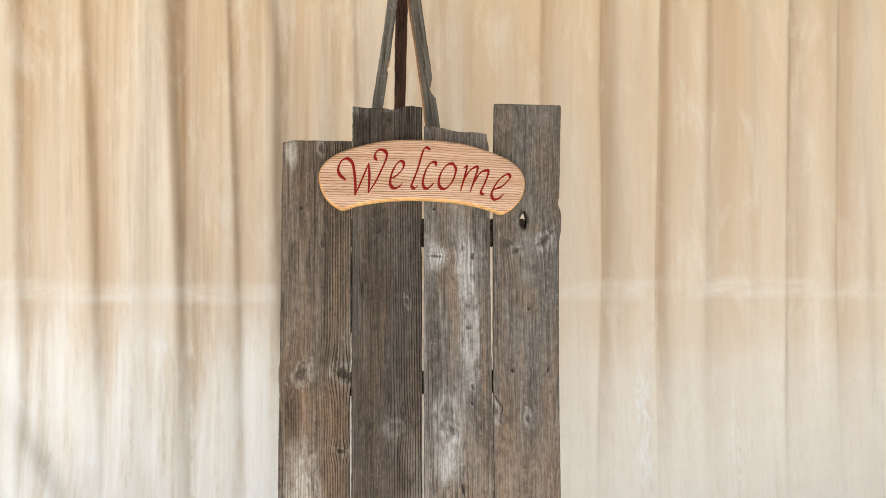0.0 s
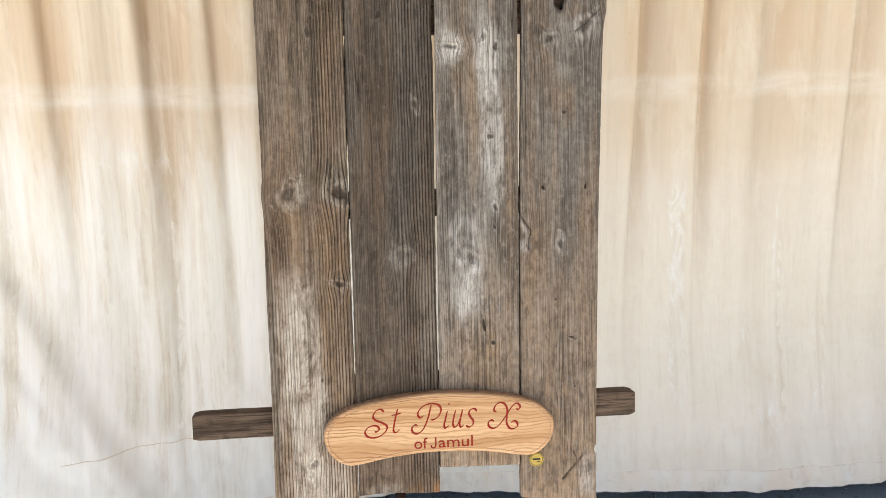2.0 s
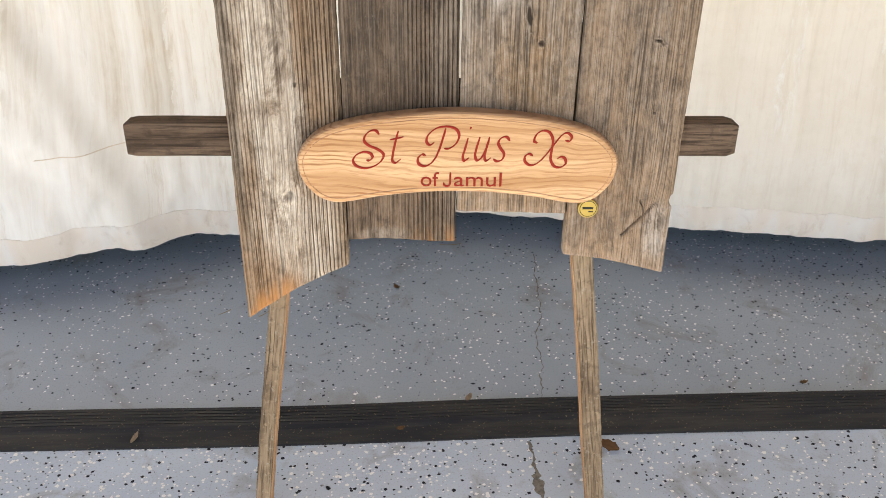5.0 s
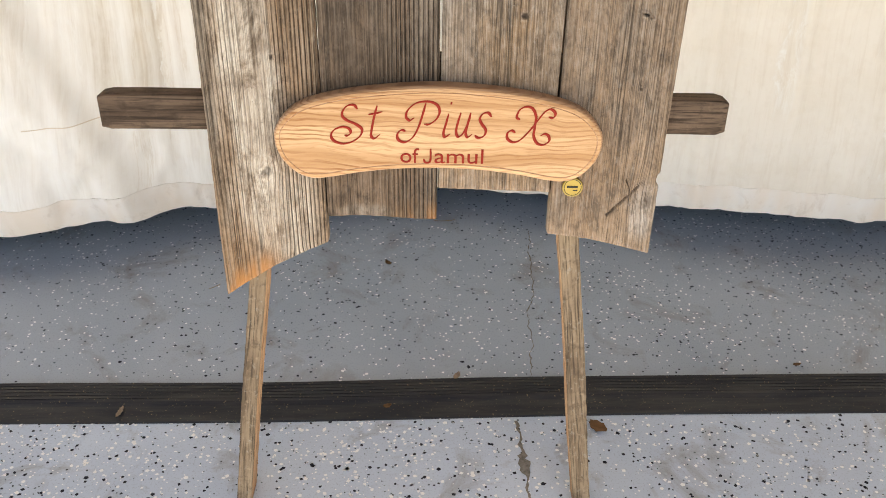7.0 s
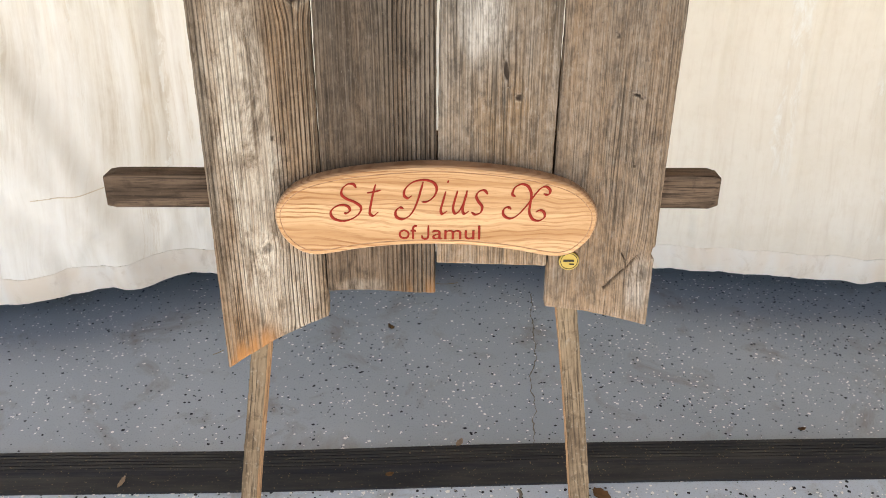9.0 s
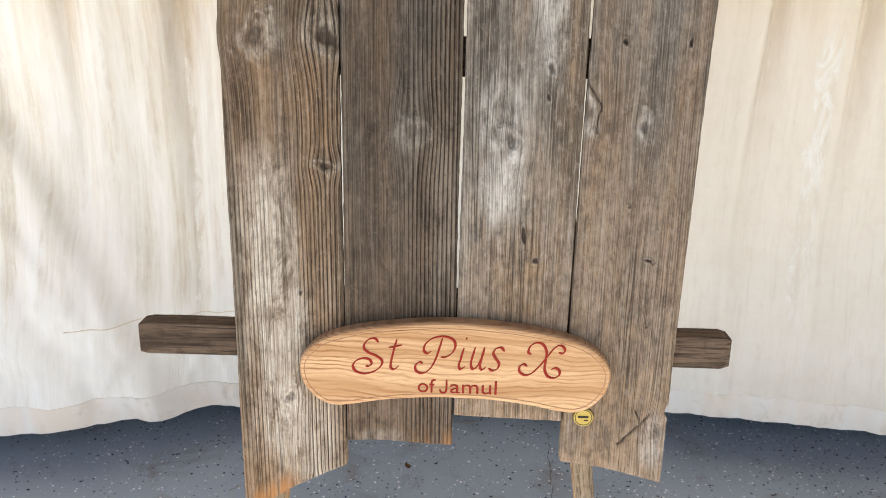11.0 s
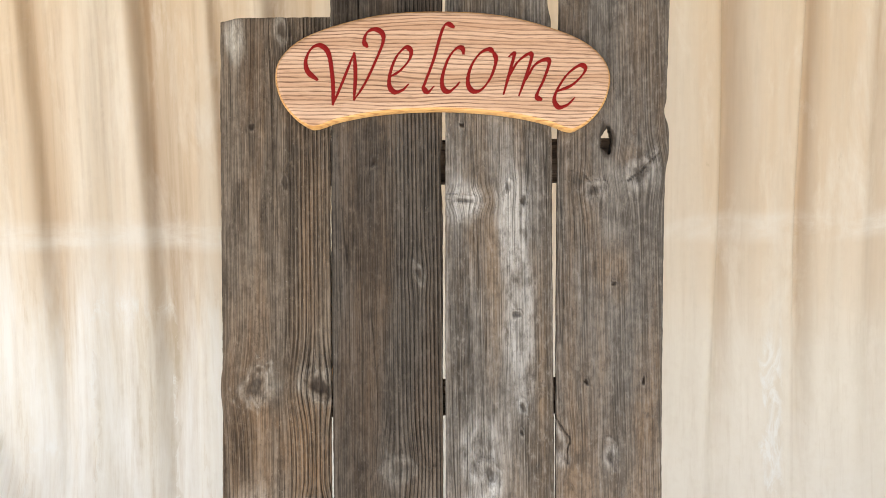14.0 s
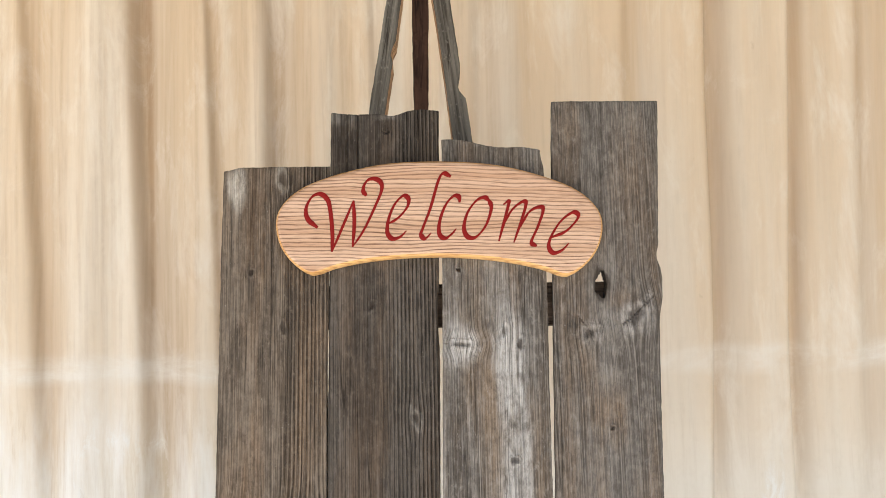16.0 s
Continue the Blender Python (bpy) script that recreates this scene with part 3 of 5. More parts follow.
def cloth_sheet(name, x0, x1, nx, z_of, nz, parent, label, offset=0.0, thick=0.002, material=None):
    wide = np.linspace(-1, 1, nx)
    xs = (x0 + x1) / 2 + (x1 - x0) / 2 * (0.35 * wide + 0.65 * wide**3)
    vs = np.linspace(0, 1, nz)
    X, V = np.meshgrid(xs, vs)
    lo, hi = z_of
    Z = lo(X) * (1 - V) + hi(X) * V
    Y = curtain_depth(X, Z) + offset
    front = np.stack([X, Y, Z], -1).reshape(-1, 3)
    back = front + np.array([0, thick, 0])
    n = nx * nz
    faces = []
    for j in range(nz - 1):
        for i in range(nx - 1):
            a = j * nx + i
            faces.append((a, a + 1, a + nx + 1, a + nx))
            faces.append((n + a, n + a + nx, n + a + nx + 1, n + a + 1))
    rim = [front[:nx], back[:nx], front[n - nx :], back[n - nx :]]
    for i in range(nx - 1):
        a, b = 2 * n + i, 2 * n + 2 * nx + i
        faces.append((a, a + nx, a + nx + 1, a + 1))
        faces.append((b, b + 1, b + nx + 1, b + nx))
    ob = mesh_ob(name, np.concatenate([front, back] + rim).tolist(), faces, material or MAT_CLOTH, parent, label, True)
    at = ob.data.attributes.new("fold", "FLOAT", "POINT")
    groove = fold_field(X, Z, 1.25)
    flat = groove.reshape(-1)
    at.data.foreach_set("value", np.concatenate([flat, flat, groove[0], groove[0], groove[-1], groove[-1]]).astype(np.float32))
    return ob


curtain = tagged(new("curtain"), "stained cream canvas curtain hanging behind the easel", "curtain")
cloth_sheet("cloth", -2.95, 2.95, 900, (lambda x: hem_height(x) + 0.055, lambda x: 2.74 + 0 * x), 220, curtain, "cream canvas with brown water stains and painted fold shade")
cloth_sheet("hem", -2.95, 2.95, 900, (hem_height, lambda x: hem_height(x) + 0.058), 8, curtain, "doubled sewn hem", -0.0016, 0.004, MAT_HEM)
cloth_sheet("seam", -0.84, -0.2, 220, (lambda x: 0.3 + 0.008 * np.sin(x * 7), lambda x: 0.3015 + 0.008 * np.sin(x * 7)), 2, curtain, "stitched mending seam", -0.0012, 0.0012, MAT_THREAD)


# ---- threshold strip ----
def strip_profile():
    pts = [(-0.048, 0.0), (-0.047, 0.003), (-0.014, 0.006), (-0.006, 0.010), (0.0, 0.011)]
    y = 0.001
    for _ in range(5):
        pts += [(y, 0.011), (y + 0.006, 0.011), (y + 0.0072, 0.0097), (y + 0.0084, 0.0097)]
        y += 0.0079
    return pts + [(0.041, 0.009), (0.0425, 0.0)]


strip = new("threshold_strip")
strip.matrix_world = pose(0, 0.082, 0.0, 0, 0, 1.75)
tagged(strip, "dusty black rubber door threshold strip on the floor", "threshold strip")


def extrude_profile(name, prof, label):
    xs = np.linspace(-2.9, 2.9, 90)
    verts = [(x, py + 0.0025 * math.sin(x * 5), pz + (0.001 * math.sin(x * 9 + py * 30) if pz > 0 else 0)) for x in xs for py, pz in prof]
    k = len(prof)
    faces = [(i * k + j, i * k + (j + 1) % k, (i + 1) * k + (j + 1) % k, (i + 1) * k + j) for i in range(len(xs) - 1) for j in range(k)]
    faces += [tuple(range(k)), tuple(range((len(xs) - 1) * k + k - 1, (len(xs) - 1) * k - 1, -1))]
    return mesh_ob(name, verts, faces, MAT_RUBBER, strip, label)


full = strip_profile()
extrude_profile("ramp", full[:5] + [(0.0, 0.0)], "smooth sloping front lip")
extrude_profile("ribbed_tread", [(0.0004, 0.0)] + full[5:], "flat grooved tread")


# ---- flecks in the floor paint, crack, leaves ----
def chips(name, count, seed, material, size, label, near, far, spread):
    rng = np.random.default_rng(seed)
    verts, faces = [], []
    centres = rng.uniform((-0.9, near), (1.0, far), (40, 2))
    made = 0
    while made < count:
        if rng.random() < spread:
            c = centres[rng.integers(len(centres))]
            x, y = rng.normal(c, 0.07)
        else:
            x, y = rng.uniform(-1.5, 1.5), rng.uniform(near, far)
        r = size * (0.0012 + 0.0025 * rng.random() ** 2)
        turn, sides = rng.uniform(0, 6.3), rng.integers(4, 6)
        base = len(verts)
        for s in range(sides):
            a = turn + s * 6.283 / sides
            rr = r * rng.uniform(0.65, 1.25)
            verts.append((x + rr * math.cos(a), y + rr * math.sin(a) * 0.9, 0.0007))
        faces.append(tuple(range(base, base + sides)))
        made += 1
    ob = mesh_ob(name, verts, faces, material)
    return tagged(ob, label, "paint flecks", kind="stuff")


chips("white_flecks", 5200, 3, MAT_WHITE_CHIP, 0.9, "white paint flecks scattered over the grey floor", 0.13, 1.05, 0.35)
chips("black_flecks", 5600, 4, MAT_BLACK_CHIP, 0.95, "black paint flecks scattered over the grey floor", 0.13, 1.05, 0.2)
chips("white_flecks", 5200, 5, MAT_WHITE_CHIP, 1.1, "white paint flecks scattered over the pale apron", -0.4, 0.035, 0.3)
chips("black_flecks", 4200, 6, MAT_BLACK_CHIP, 1.05, "black paint flecks scattered over the pale apron", -0.4, 0.035, 0.2)


def crack_ribbon(name, x0, y0, x1, y1, width, seed, label, crumble=0.0):
    rng = random.Random(seed)
    n, verts, wob = 90, [], 0.0
    for i in range(n):
        f = i / (n - 1)
        wob = wob * 0.88 + rng.uniform(-0.0026, 0.0026)
        x, y = x0 + (x1 - x0) * f + wob, y0 + (y1 - y0) * f
        w = width * rng.uniform(0.3, 1.3) * (1 + crumble * max(0.0, math.sin(f * 17 + seed)) ** 2)
        verts += [(x - w, y, 0.0009), (x + w, y, 0.0009)]
    faces = [(2 * i, 2 * i + 1, 2 * i + 3, 2 * i + 2) for i in range(n - 1)]
    return tagged(mesh_ob(name, verts, faces, MAT_CRACK), label, "crack", kind="structure")


crack_ribbon("floor_crack", 0.193, 0.62, 0.162, 0.135, 0.0012, 2, "hairline crack through the floor paint")
crack_ribbon("floor_crack", 0.122, 0.03, 0.168, -0.5, 0.0026, 5, "wider crumbling crack in the concrete", 2.2)


def dry_leaf(x, y, z, length, width, turn, curl, material, label):
    verts, faces, n = [], [], 9
    for i in range(n):
        f = i / (n - 1)
        w = width * math.sin(math.pi * (0.06 + 0.9 * f)) ** 0.8 * (1 + 0.15 * math.sin(i * 4.1))
        cx = (f - 0.5) * length
        for s in (-1, -0.5, 0, 0.5, 1):
            verts.append((cx, s * w / 2, curl * (s * s * 0.8 + (2 * f - 1) ** 2 * 0.7) + 0.001))
    for i in range(n - 1):
        for j in range(4):
            a = i * 5 + j
            faces.append((a, a + 1, a + 6, a + 5))
    ob = mesh_ob("dry_leaf", verts, faces, material, None, label, True)
    mod = ob.modifiers.new("thickness", "SOLIDIFY")
    mod.thickness = 0.0006
    ob.matrix_world = pose(x, y, z, 0, 0, turn)
    return tagged(ob, label, "leaf", "fallen leaves")


dry_leaf(0.262, 0.015, 0.001, 0.034, 0.024, -40, 0.004, MAT_LEAF, "curled brown dry leaf on the floor")
dry_leaf(0.022, 0.125, 0.0115, 0.02, 0.011, 60, 0.004, MAT_LEAF_PALE, "small pale dry leaf on the threshold strip")
dry_leaf(-0.56, 0.036, 0.005, 0.026, 0.009, 80, 0.003, MAT_LEAF_PALE, "small pale dry leaf on the threshold strip")
dry_leaf(-0.1, 0.055, 0.006, 0.015, 0.01, 20, 0.003, MAT_LEAF, "crumbled brown leaf on the threshold strip")
dry_leaf(-0.122, 0.485, 0.001, 0.017, 0.011, 130, 0.004, MAT_LEAF, "shrivelled brown leaf on the floor near the curtain")
dry_leaf(0.66, 0.175, 0.001, 0.016, 0.008, 10, 0.003, MAT_LEAF, "small brown leaf beside the threshold strip")


def straw(x, y, length, turn, bend):
    cu = bpy.data.curves.new("straw", "CURVE")
    cu.dimensions, cu.bevel_depth, cu.bevel_resolution = "3D", 0.0006, 1
    sp = cu.splines.new("POLY")
    sp.points.add(7)
    for i, p in enumerate(sp.points):
        f = i / 7 - 0.5
        p.co = (f * length, bend * (f * f - 0.08), 0.0008, 1)
    tmp = new("straw", cu)
    bpy.context.view_layer.update()
    me = bpy.data.meshes.new_from_object(tmp)
    bpy.data.objects.remove(tmp)
    me.materials.append(MAT_STRAW)
    ob = new("straw", me)
    ob.matrix_world = pose(x, y, 0, 0, 0, turn)
    return tagged(ob, "thin dry straw lying on the painted floor", "straw", "loose straws")


straw(-0.395, 0.395, 0.03, 50, 0.01)
straw(0.32, 0.62, 0.028, -50, 0.008)
straw(0.0, 0.66, 0.05, 5, 0.015)
straw(-0.479, 0.400, 0.026, 40, 0.004)


# ---- the board's own frame: x across, z up the boards, y through them ----
LEAN = -6.67
BOARD = pose(0, 0, 1.5026, LEAN)


# ---- easel ----
easel = new("easel")
easel.matrix_world = BOARD
tagged(easel, "rustic easel of weathered sawn timber leaning back", "easel")


def timber(name, a, b, width, depth, material, label, wob=0.0012, chips_at=(), parent=easel, seed=0, sawn=None):
    """A sawn lath from a to b, uneven along its length; chips_at: (along 0..1, side, size)."""
    a, b = Vector(a), Vector(b)
    axis = (b - a).normalized()
    side = Vector((0, 1, 0)).cross(axis).normalized()
    out = axis.cross(side)
    n, verts, faces = 170, [], []
    rng = random.Random(seed)
    for i in range(n):
        f = i / (n - 1)
        c = a.lerp(b, f)
        left = -width / 2 + wob * math.sin(i * 0.21 + seed) * 0.6 + rng.uniform(-wob, wob) * 0.35
        right = width / 2 + wob * math.sin(i * 0.17 + 2 * seed) * 0.6 + rng.uniform(-wob, wob) * 0.35
        for at, s, size in chips_at:
            cut = size * math.exp(-abs((f - at) / 0.006) ** 7)
            if s < 0:
                left += cut
            else:
                right -= cut
        bev = 0.0015
        for u, v in ((left + bev, -depth / 2), (right - bev, -depth / 2), (right, -depth / 2 + bev), (right, depth / 2), (left, depth / 2), (left, -depth / 2 + bev)):
            verts.append(tuple(c + side * u + out * v))
    for i in range(n - 1):
        for j in range(6):
            p, q = i * 6 + j, i * 6 + (j + 1) % 6
            faces.append((p, q, q + 6, p + 6))
    faces += [tuple(range(5, -1, -1)), tuple(range((n - 1) * 6, n * 6))]
    me = bpy.data.meshes.new(name)
    # local z runs along the lath, so that the grain follows it
    m = Matrix((side, out, axis)).transposed().to_4x4()
    m.translation = a
    inv = m.inverted()
    me.from_pydata([tuple(inv @ Vector(v)) for v in verts], [], faces)
    me.materials.append(material)
    bm = bmesh.new()
    bm.from_mesh(me)
    bmesh.ops.recalc_face_normals(bm, faces=bm.faces)
    if sawn:
        me.materials.append(MAT_LEG_SAWN)
        for f in bm.faces:
            if f.normal.x * sawn > 0.8:
                f.material_index = 1
    bm.to_mesh(me)
    bm.free()
    ob = new(name, me)
    ob.parent = parent
    ob.matrix_local = m
    return tagged(ob, label)


FOOT = -1.5135
left_leg = timber("leg", (-0.3125, 0.047, FOOT), (-0.0405, 0.141, 0.43), 0.0225, 0.042, MAT_LEG, "brown sawn lath with a fresh orange edge", chips_at=((0.86, 1, 0.004),), seed=1, sawn=1)
right_leg = timber("leg", (0.213, 0.043, FOOT), (-0.0145, 0.181, 0.43), 0.027, 0.034, MAT_LEG, "brown sawn lath with a chipped edge", chips_at=((0.838, 1, 0.007), (0.846, 1, 0.005)), seed=2, sawn=-1)
# the rear prop meets the floor behind the boards
foot_world = BOARD.inverted() @ Vector((-0.043, 0.69, 0.001))
rear = timber("rear_leg", tuple(foot_world), (-0.027, 0.235, 0.43), 0.0265, 0.03, MAT_BROWN, "dark brown stained rear prop", seed=3)


def bar_mesh():
    bm = bmesh.new()
    n = 70
    rings = []
    for i in range(n):
        f = i / (n - 1)
        x = -0.416 + f * 0.743
        shrink = 0.0032 * smoothstep(0.988, 1.0, f) + 0.002 * smoothstep(0.01, 0.0, f)
        t, b = -0.8535 - shrink + 0.0005 * math.sin(i * 0.31), -0.8955 + shrink + 0.0005 * math.sin(i * 0.23)
        y0, y1 = 0.0225 + shrink * 0.6, 0.0225 + 0.03
        rings.append([bm.verts.new((x, y, z)) for y, z in ((y0, t - 0.0015), (y0, b + 0.0015), (y0 + 0.0015, b), (y1, b), (y1, t), (y0 + 0.0015, t))])
    for i in range(n - 1):
        for j in range(6):
            bm.faces.new((rings[i][j], rings[i][(j + 1) % 6], rings[i + 1][(j + 1) % 6], rings[i + 1][j]))
    bm.faces.new(rings[0])
    bm.faces.new(rings[-1][::-1])
    return bm


part("ledge_bar", bar_mesh(), MAT_BAR, easel, "dark brown weathered cross bar")


# ---- the boards ----
panel = new("plank_panel")
panel.matrix_world = BOARD
tagged(panel, "panel of four upright weathered barn boards on the easel", "board panel")
THICK = 0.02


def plank(left, right, top, bottom, knots, stains, rusty, cracks, material, label, seed, ridge_freq, ridge_amp, ringed, hole=None, notches=(), fresh=None, soot=(), bows=(0, 0), splits=()):
    """A board. left, right: (x at the top z, x at the bottom z, z top, z bottom); top, bottom: its end lines across 0..1."""
    nx, nz = 136, 420
    s = np.linspace(0, 1, nx)
    r = np.linspace(0, 1, nz)
    S, R = np.meshgrid(s, r)
    Z = top(S) * (1 - R) + bottom(S) * R

    def edge(e, sd, sign):
        x0, x1, z0, z1 = e
        f = (z0 - Z) / (z0 - z1)
        x = x0 + (x1 - x0) * f + bows[(sign + 1) // 2] * 4 * f * (1 - f)
        x = x + 0.0016 * (fractal(Z * 6, Z * 0 + sd, seed + sd) - 0.5) + 0.0006 * (value_noise(Z * 130, Z * 0 + sd, seed + 7 + sd) - 0.5)
        for side, z, size, long in notches:
            if side == sign:
                x = x + size * np.exp(-np.abs((Z - z) / long) ** 3)
        return x

    XL, XR = edge(left, 1, -1), edge(right, 2, 1)
    X = XL + (XR - XL) * S
    # uneven sawn ends
    Z = Z + 0.0009 * (fractal(X * 130, Z * 0, seed + 20) - 0.5) * (np.exp(-R * 60) + np.exp(-(1 - R) * 60))
    G = X + 0.004 * (fractal(X * 4, Z * 1.3, seed + 3) - 0.5)
    knot, pit, bleach, warm = np.zeros_like(X), np.zeros_like(X), np.zeros_like(X), np.zeros_like(X)
    for ku, kw, rx, rz, dark in knots:
        du, dw = X - ku, Z - kw
        bend = np.exp(-(du / (2.1 * rx)) ** 2 - (dw / (3.0 * rz)) ** 2)
        G = G - du * bend * (0.5 if rx > 0.0045 else 0.2)
        ang = np.arctan2(dw / rz, du / rx)
        rough = 1 + 0.9 * (fractal(X * 170, Z * 130, seed + 31) - 0.5) + 0.22 * np.sin(2 * ang + ku * 300) + 0.12 * np.sin(3 * ang + kw * 200)
        d = np.sqrt((du / rx) ** 2 + (dw / rz) ** 2) * rough
        grit = fractal(X * 420, Z * 300, seed + 34)
        knot = np.maximum(knot, dark * smoothstep(0.9, 0.45, d) * (0.55 + 0.55 * grit) if rx > 0.0045 else min(1.0, dark * 1.25) * smoothstep(1.1, 0.75, d))
        check = np.abs(np.sin(2.5 * ang + 9 * value_noise(X * 60, Z * 60, seed + 35)))
        knot = np.maximum(knot, 0.6 * dark * smoothstep(0.12, 0.0, check) * smoothstep(1.1, 0.6, d))
        knot = np.maximum(knot, dark * 0.4 * np.exp(-((d - 1.0) / 0.07) ** 2) * smoothstep(0.35, 0.7, value_noise(X * 110, Z * 80, seed + 33)))
        pit = pit + 0.0022 * dark * smoothstep(0.8, 0.3, d) - 0.0014 * np.exp(-((d - 1.3) / 0.4) ** 2)
        bleach = np.maximum(bleach, (0.75 if rx > 0.0045 else 0.15) * np.exp(-((d - 1.15) / 0.45) ** 2) * (0.4 + 0.6 * grit))
    rag = fractal(X * 46, Z * 9, seed + 40)
    for su, sw, rx, rz, amount in stains:
        d = np.sqrt(((X - su) / rx) ** 2 + ((Z - sw) / rz) ** 2)
        bleach = np.maximum(bleach, amount * smoothstep(1.15, 0.35, d + 0.9 * (rag - 0.5)))
    for su, sw, rx, rz, amount in rusty:
        d = np.sqrt(((X - su) / rx) ** 2 + ((Z - sw) / rz) ** 2)
        warm = np.maximum(warm, amount * smoothstep(1.15, 0.35, d + 0.9 * (rag - 0.5)))
    smut = np.zeros_like(X)
    for su, sw, rx, rz, amount in soot:
        d = np.sqrt(((X - su) / rx) ** 2 + ((Z - sw) / rz) ** 2)
        smut = np.maximum(smut, amount * smoothstep(1.15, 0.35, d + 1.1 * (rag - 0.5)))
    split = np.zeros_like(X)
    for cu, c0, c1, deep in cracks:
        wander = cu + 0.004 * (fractal(Z * 7, Z * 0 + cu * 50, seed + 50) - 0.5) + (G - X) * -0.7
        inside = smoothstep(c1 - 0.01, c1 + 0.02, Z) * smoothstep(c0 + 0.01, c0 - 0.02, Z)
        split = np.maximum(split, 0.45 * deep * inside * np.exp(-((X - wander) / 0.0009) ** 2))
    for path, wide in splits:
        jag = 0.006 * (fractal(X * 70, Z * 70, seed + 90) - 0.5)
        for (u0, w0), (u1, w1) in zip(path, path[1:]):
            lu, lw = u1 - u0, w1 - w0
            t = np.clip(((X - u0) * lu + (Z - w0) * lw) / (lu * lu + lw * lw), 0, 1)
            away = np.hypot(X - u0 - t * lu + jag, Z - w0 - t * lw)
            split = np.maximum(split, 0.8 * np.exp(-((away / wide) ** 2)))
    ridge = fractal(G * ridge_freq, Z * 2.0 + G * 3, seed + 60, 3)
    ridge = np.clip((ridge - 0.22) / 0.56, 0, 1)
    coarse = fractal(X * 60, Z * 14, seed + 61) - 0.5
    edge_round = 0.0022 * (np.exp(-S * 130) + np.exp(-(1 - S) * 130)) + 0.0015 * (np.exp(-R * 500) + np.exp(-(1 - R) * 500))
    Y = ridge_amp * (1 - ridge) + 0.0007 * coarse + pit + 0.0035 * split + edge_round
    verts = np.stack([X, Y, Z], -1).reshape(-1, 3)
    n = nx * nz
    gone = np.zeros((nz, nx), bool)
    if hole:
        hu, hw, hx, hz = hole
        gone = ((X - hu) / hx) ** 2 + ((Z - hw) / hz) ** 2 < 0.55 + 0.9 * value_noise(X * 130, Z * 110, seed + 70)
    idx = np.arange(n).reshape(nz, nx)
    drop = gone[:-1, :-1] & gone[1:, 1:]
    quads = np.stack([idx[:-1, :-1], idx[1:, :-1], idx[1:, 1:], idx[:-1, 1:]], -1)
    faces = quads[~drop].tolist()
    # back of the board: the same outline, thickness behind
    backv = verts.copy()
    backv[:, 1] = THICK
    backv[:, 0] += (0.0017 * smoothstep(-0.9, -0.8, Z) * (np.exp(-S * 60) - np.exp(-(1 - S) * 60))).reshape(-1)
    step = [0] + list(range(6, nx - 1, 8)) + [nx - 1]
    rows = list(range(0, nz, 6))
    rows = rows if rows[-1] == nz - 1 else rows + [nz - 1]
    for j0, j1 in zip(rows, rows[1:]):
        for i0, i1 in zip(step, step[1:]):
            if not drop[j0:j1, i0:i1].any():
                faces.append((n + idx[j0, i0], n + idx[j0, i1], n + idx[j1, i1], n + idx[j1, i0]))
    for j in range(nz - 1):
        faces.append((idx[j, 0], n + idx[j, 0], n + idx[j + 1, 0], idx[j + 1, 0]))
        faces.append((idx[j, -1], idx[j + 1, -1], n + idx[j + 1, -1], n + idx[j, -1]))
    for i in range(nx - 1):
        faces.append((idx[0, i], idx[0, i + 1], n + idx[0, i + 1], n + idx[0, i]))
        faces.append((idx[-1, i], n + idx[-1, i], n + idx[-1, i + 1], idx[-1, i + 1]))
    if hole:
        pad = np.zeros((nz + 1, nx + 1), bool)
        pad[1:-1, 1:-1] = drop
        for j, i in np.argwhere(drop):
            for dj, di, a, b in ((-1, 0, idx[j, i], idx[j, i + 1]), (1, 0, idx[j + 1, i], idx[j + 1, i + 1]), (0, -1, idx[j, i], idx[j + 1, i]), (0, 1, idx[j, i + 1], idx[j + 1, i + 1])):
                if not pad[j + 1 + dj, i + 1 + di]:
                    faces.append((a, b, n + b, n + a))
        rim = np.sqrt(((X - hole[0]) / hole[2]) ** 2 + ((Z - hole[1]) / hole[3]) ** 2)
        knot = np.maximum(knot, 0.8 * smoothstep(1.35, 1.0, rim + 0.5 * (fractal(X * 150, Z * 90, seed + 71) - 0.5)))
    new_wood = np.zeros_like(X)
    if fresh:
        new_wood = fresh(S, R, X, Z) * smoothstep(0.3, 0.7, fractal(X * 120, Z * 14, seed + 80))
    ob = mesh_ob("plank", np.concatenate([verts, backv]).tolist(), [tuple(int(v) for v in f) for f in faces], material, panel, label)
    me = ob.data
    for key, data in (("grain", G + seed * 0.37), ("ring", np.clip(ringed(S, Z) * (0.55 + 0.9 * fractal(S * 5, Z * 3, seed + 95)), 0, 1)), ("knot", np.maximum(knot, split * 0.9)), ("bleach", bleach), ("warm", warm), ("soot", smut), ("fresh", new_wood)):
        at = me.attributes.new(key, "FLOAT", "POINT")
        at.data.foreach_set("value", np.tile(data.reshape(-1), 2).astype(np.float32))
    return ob


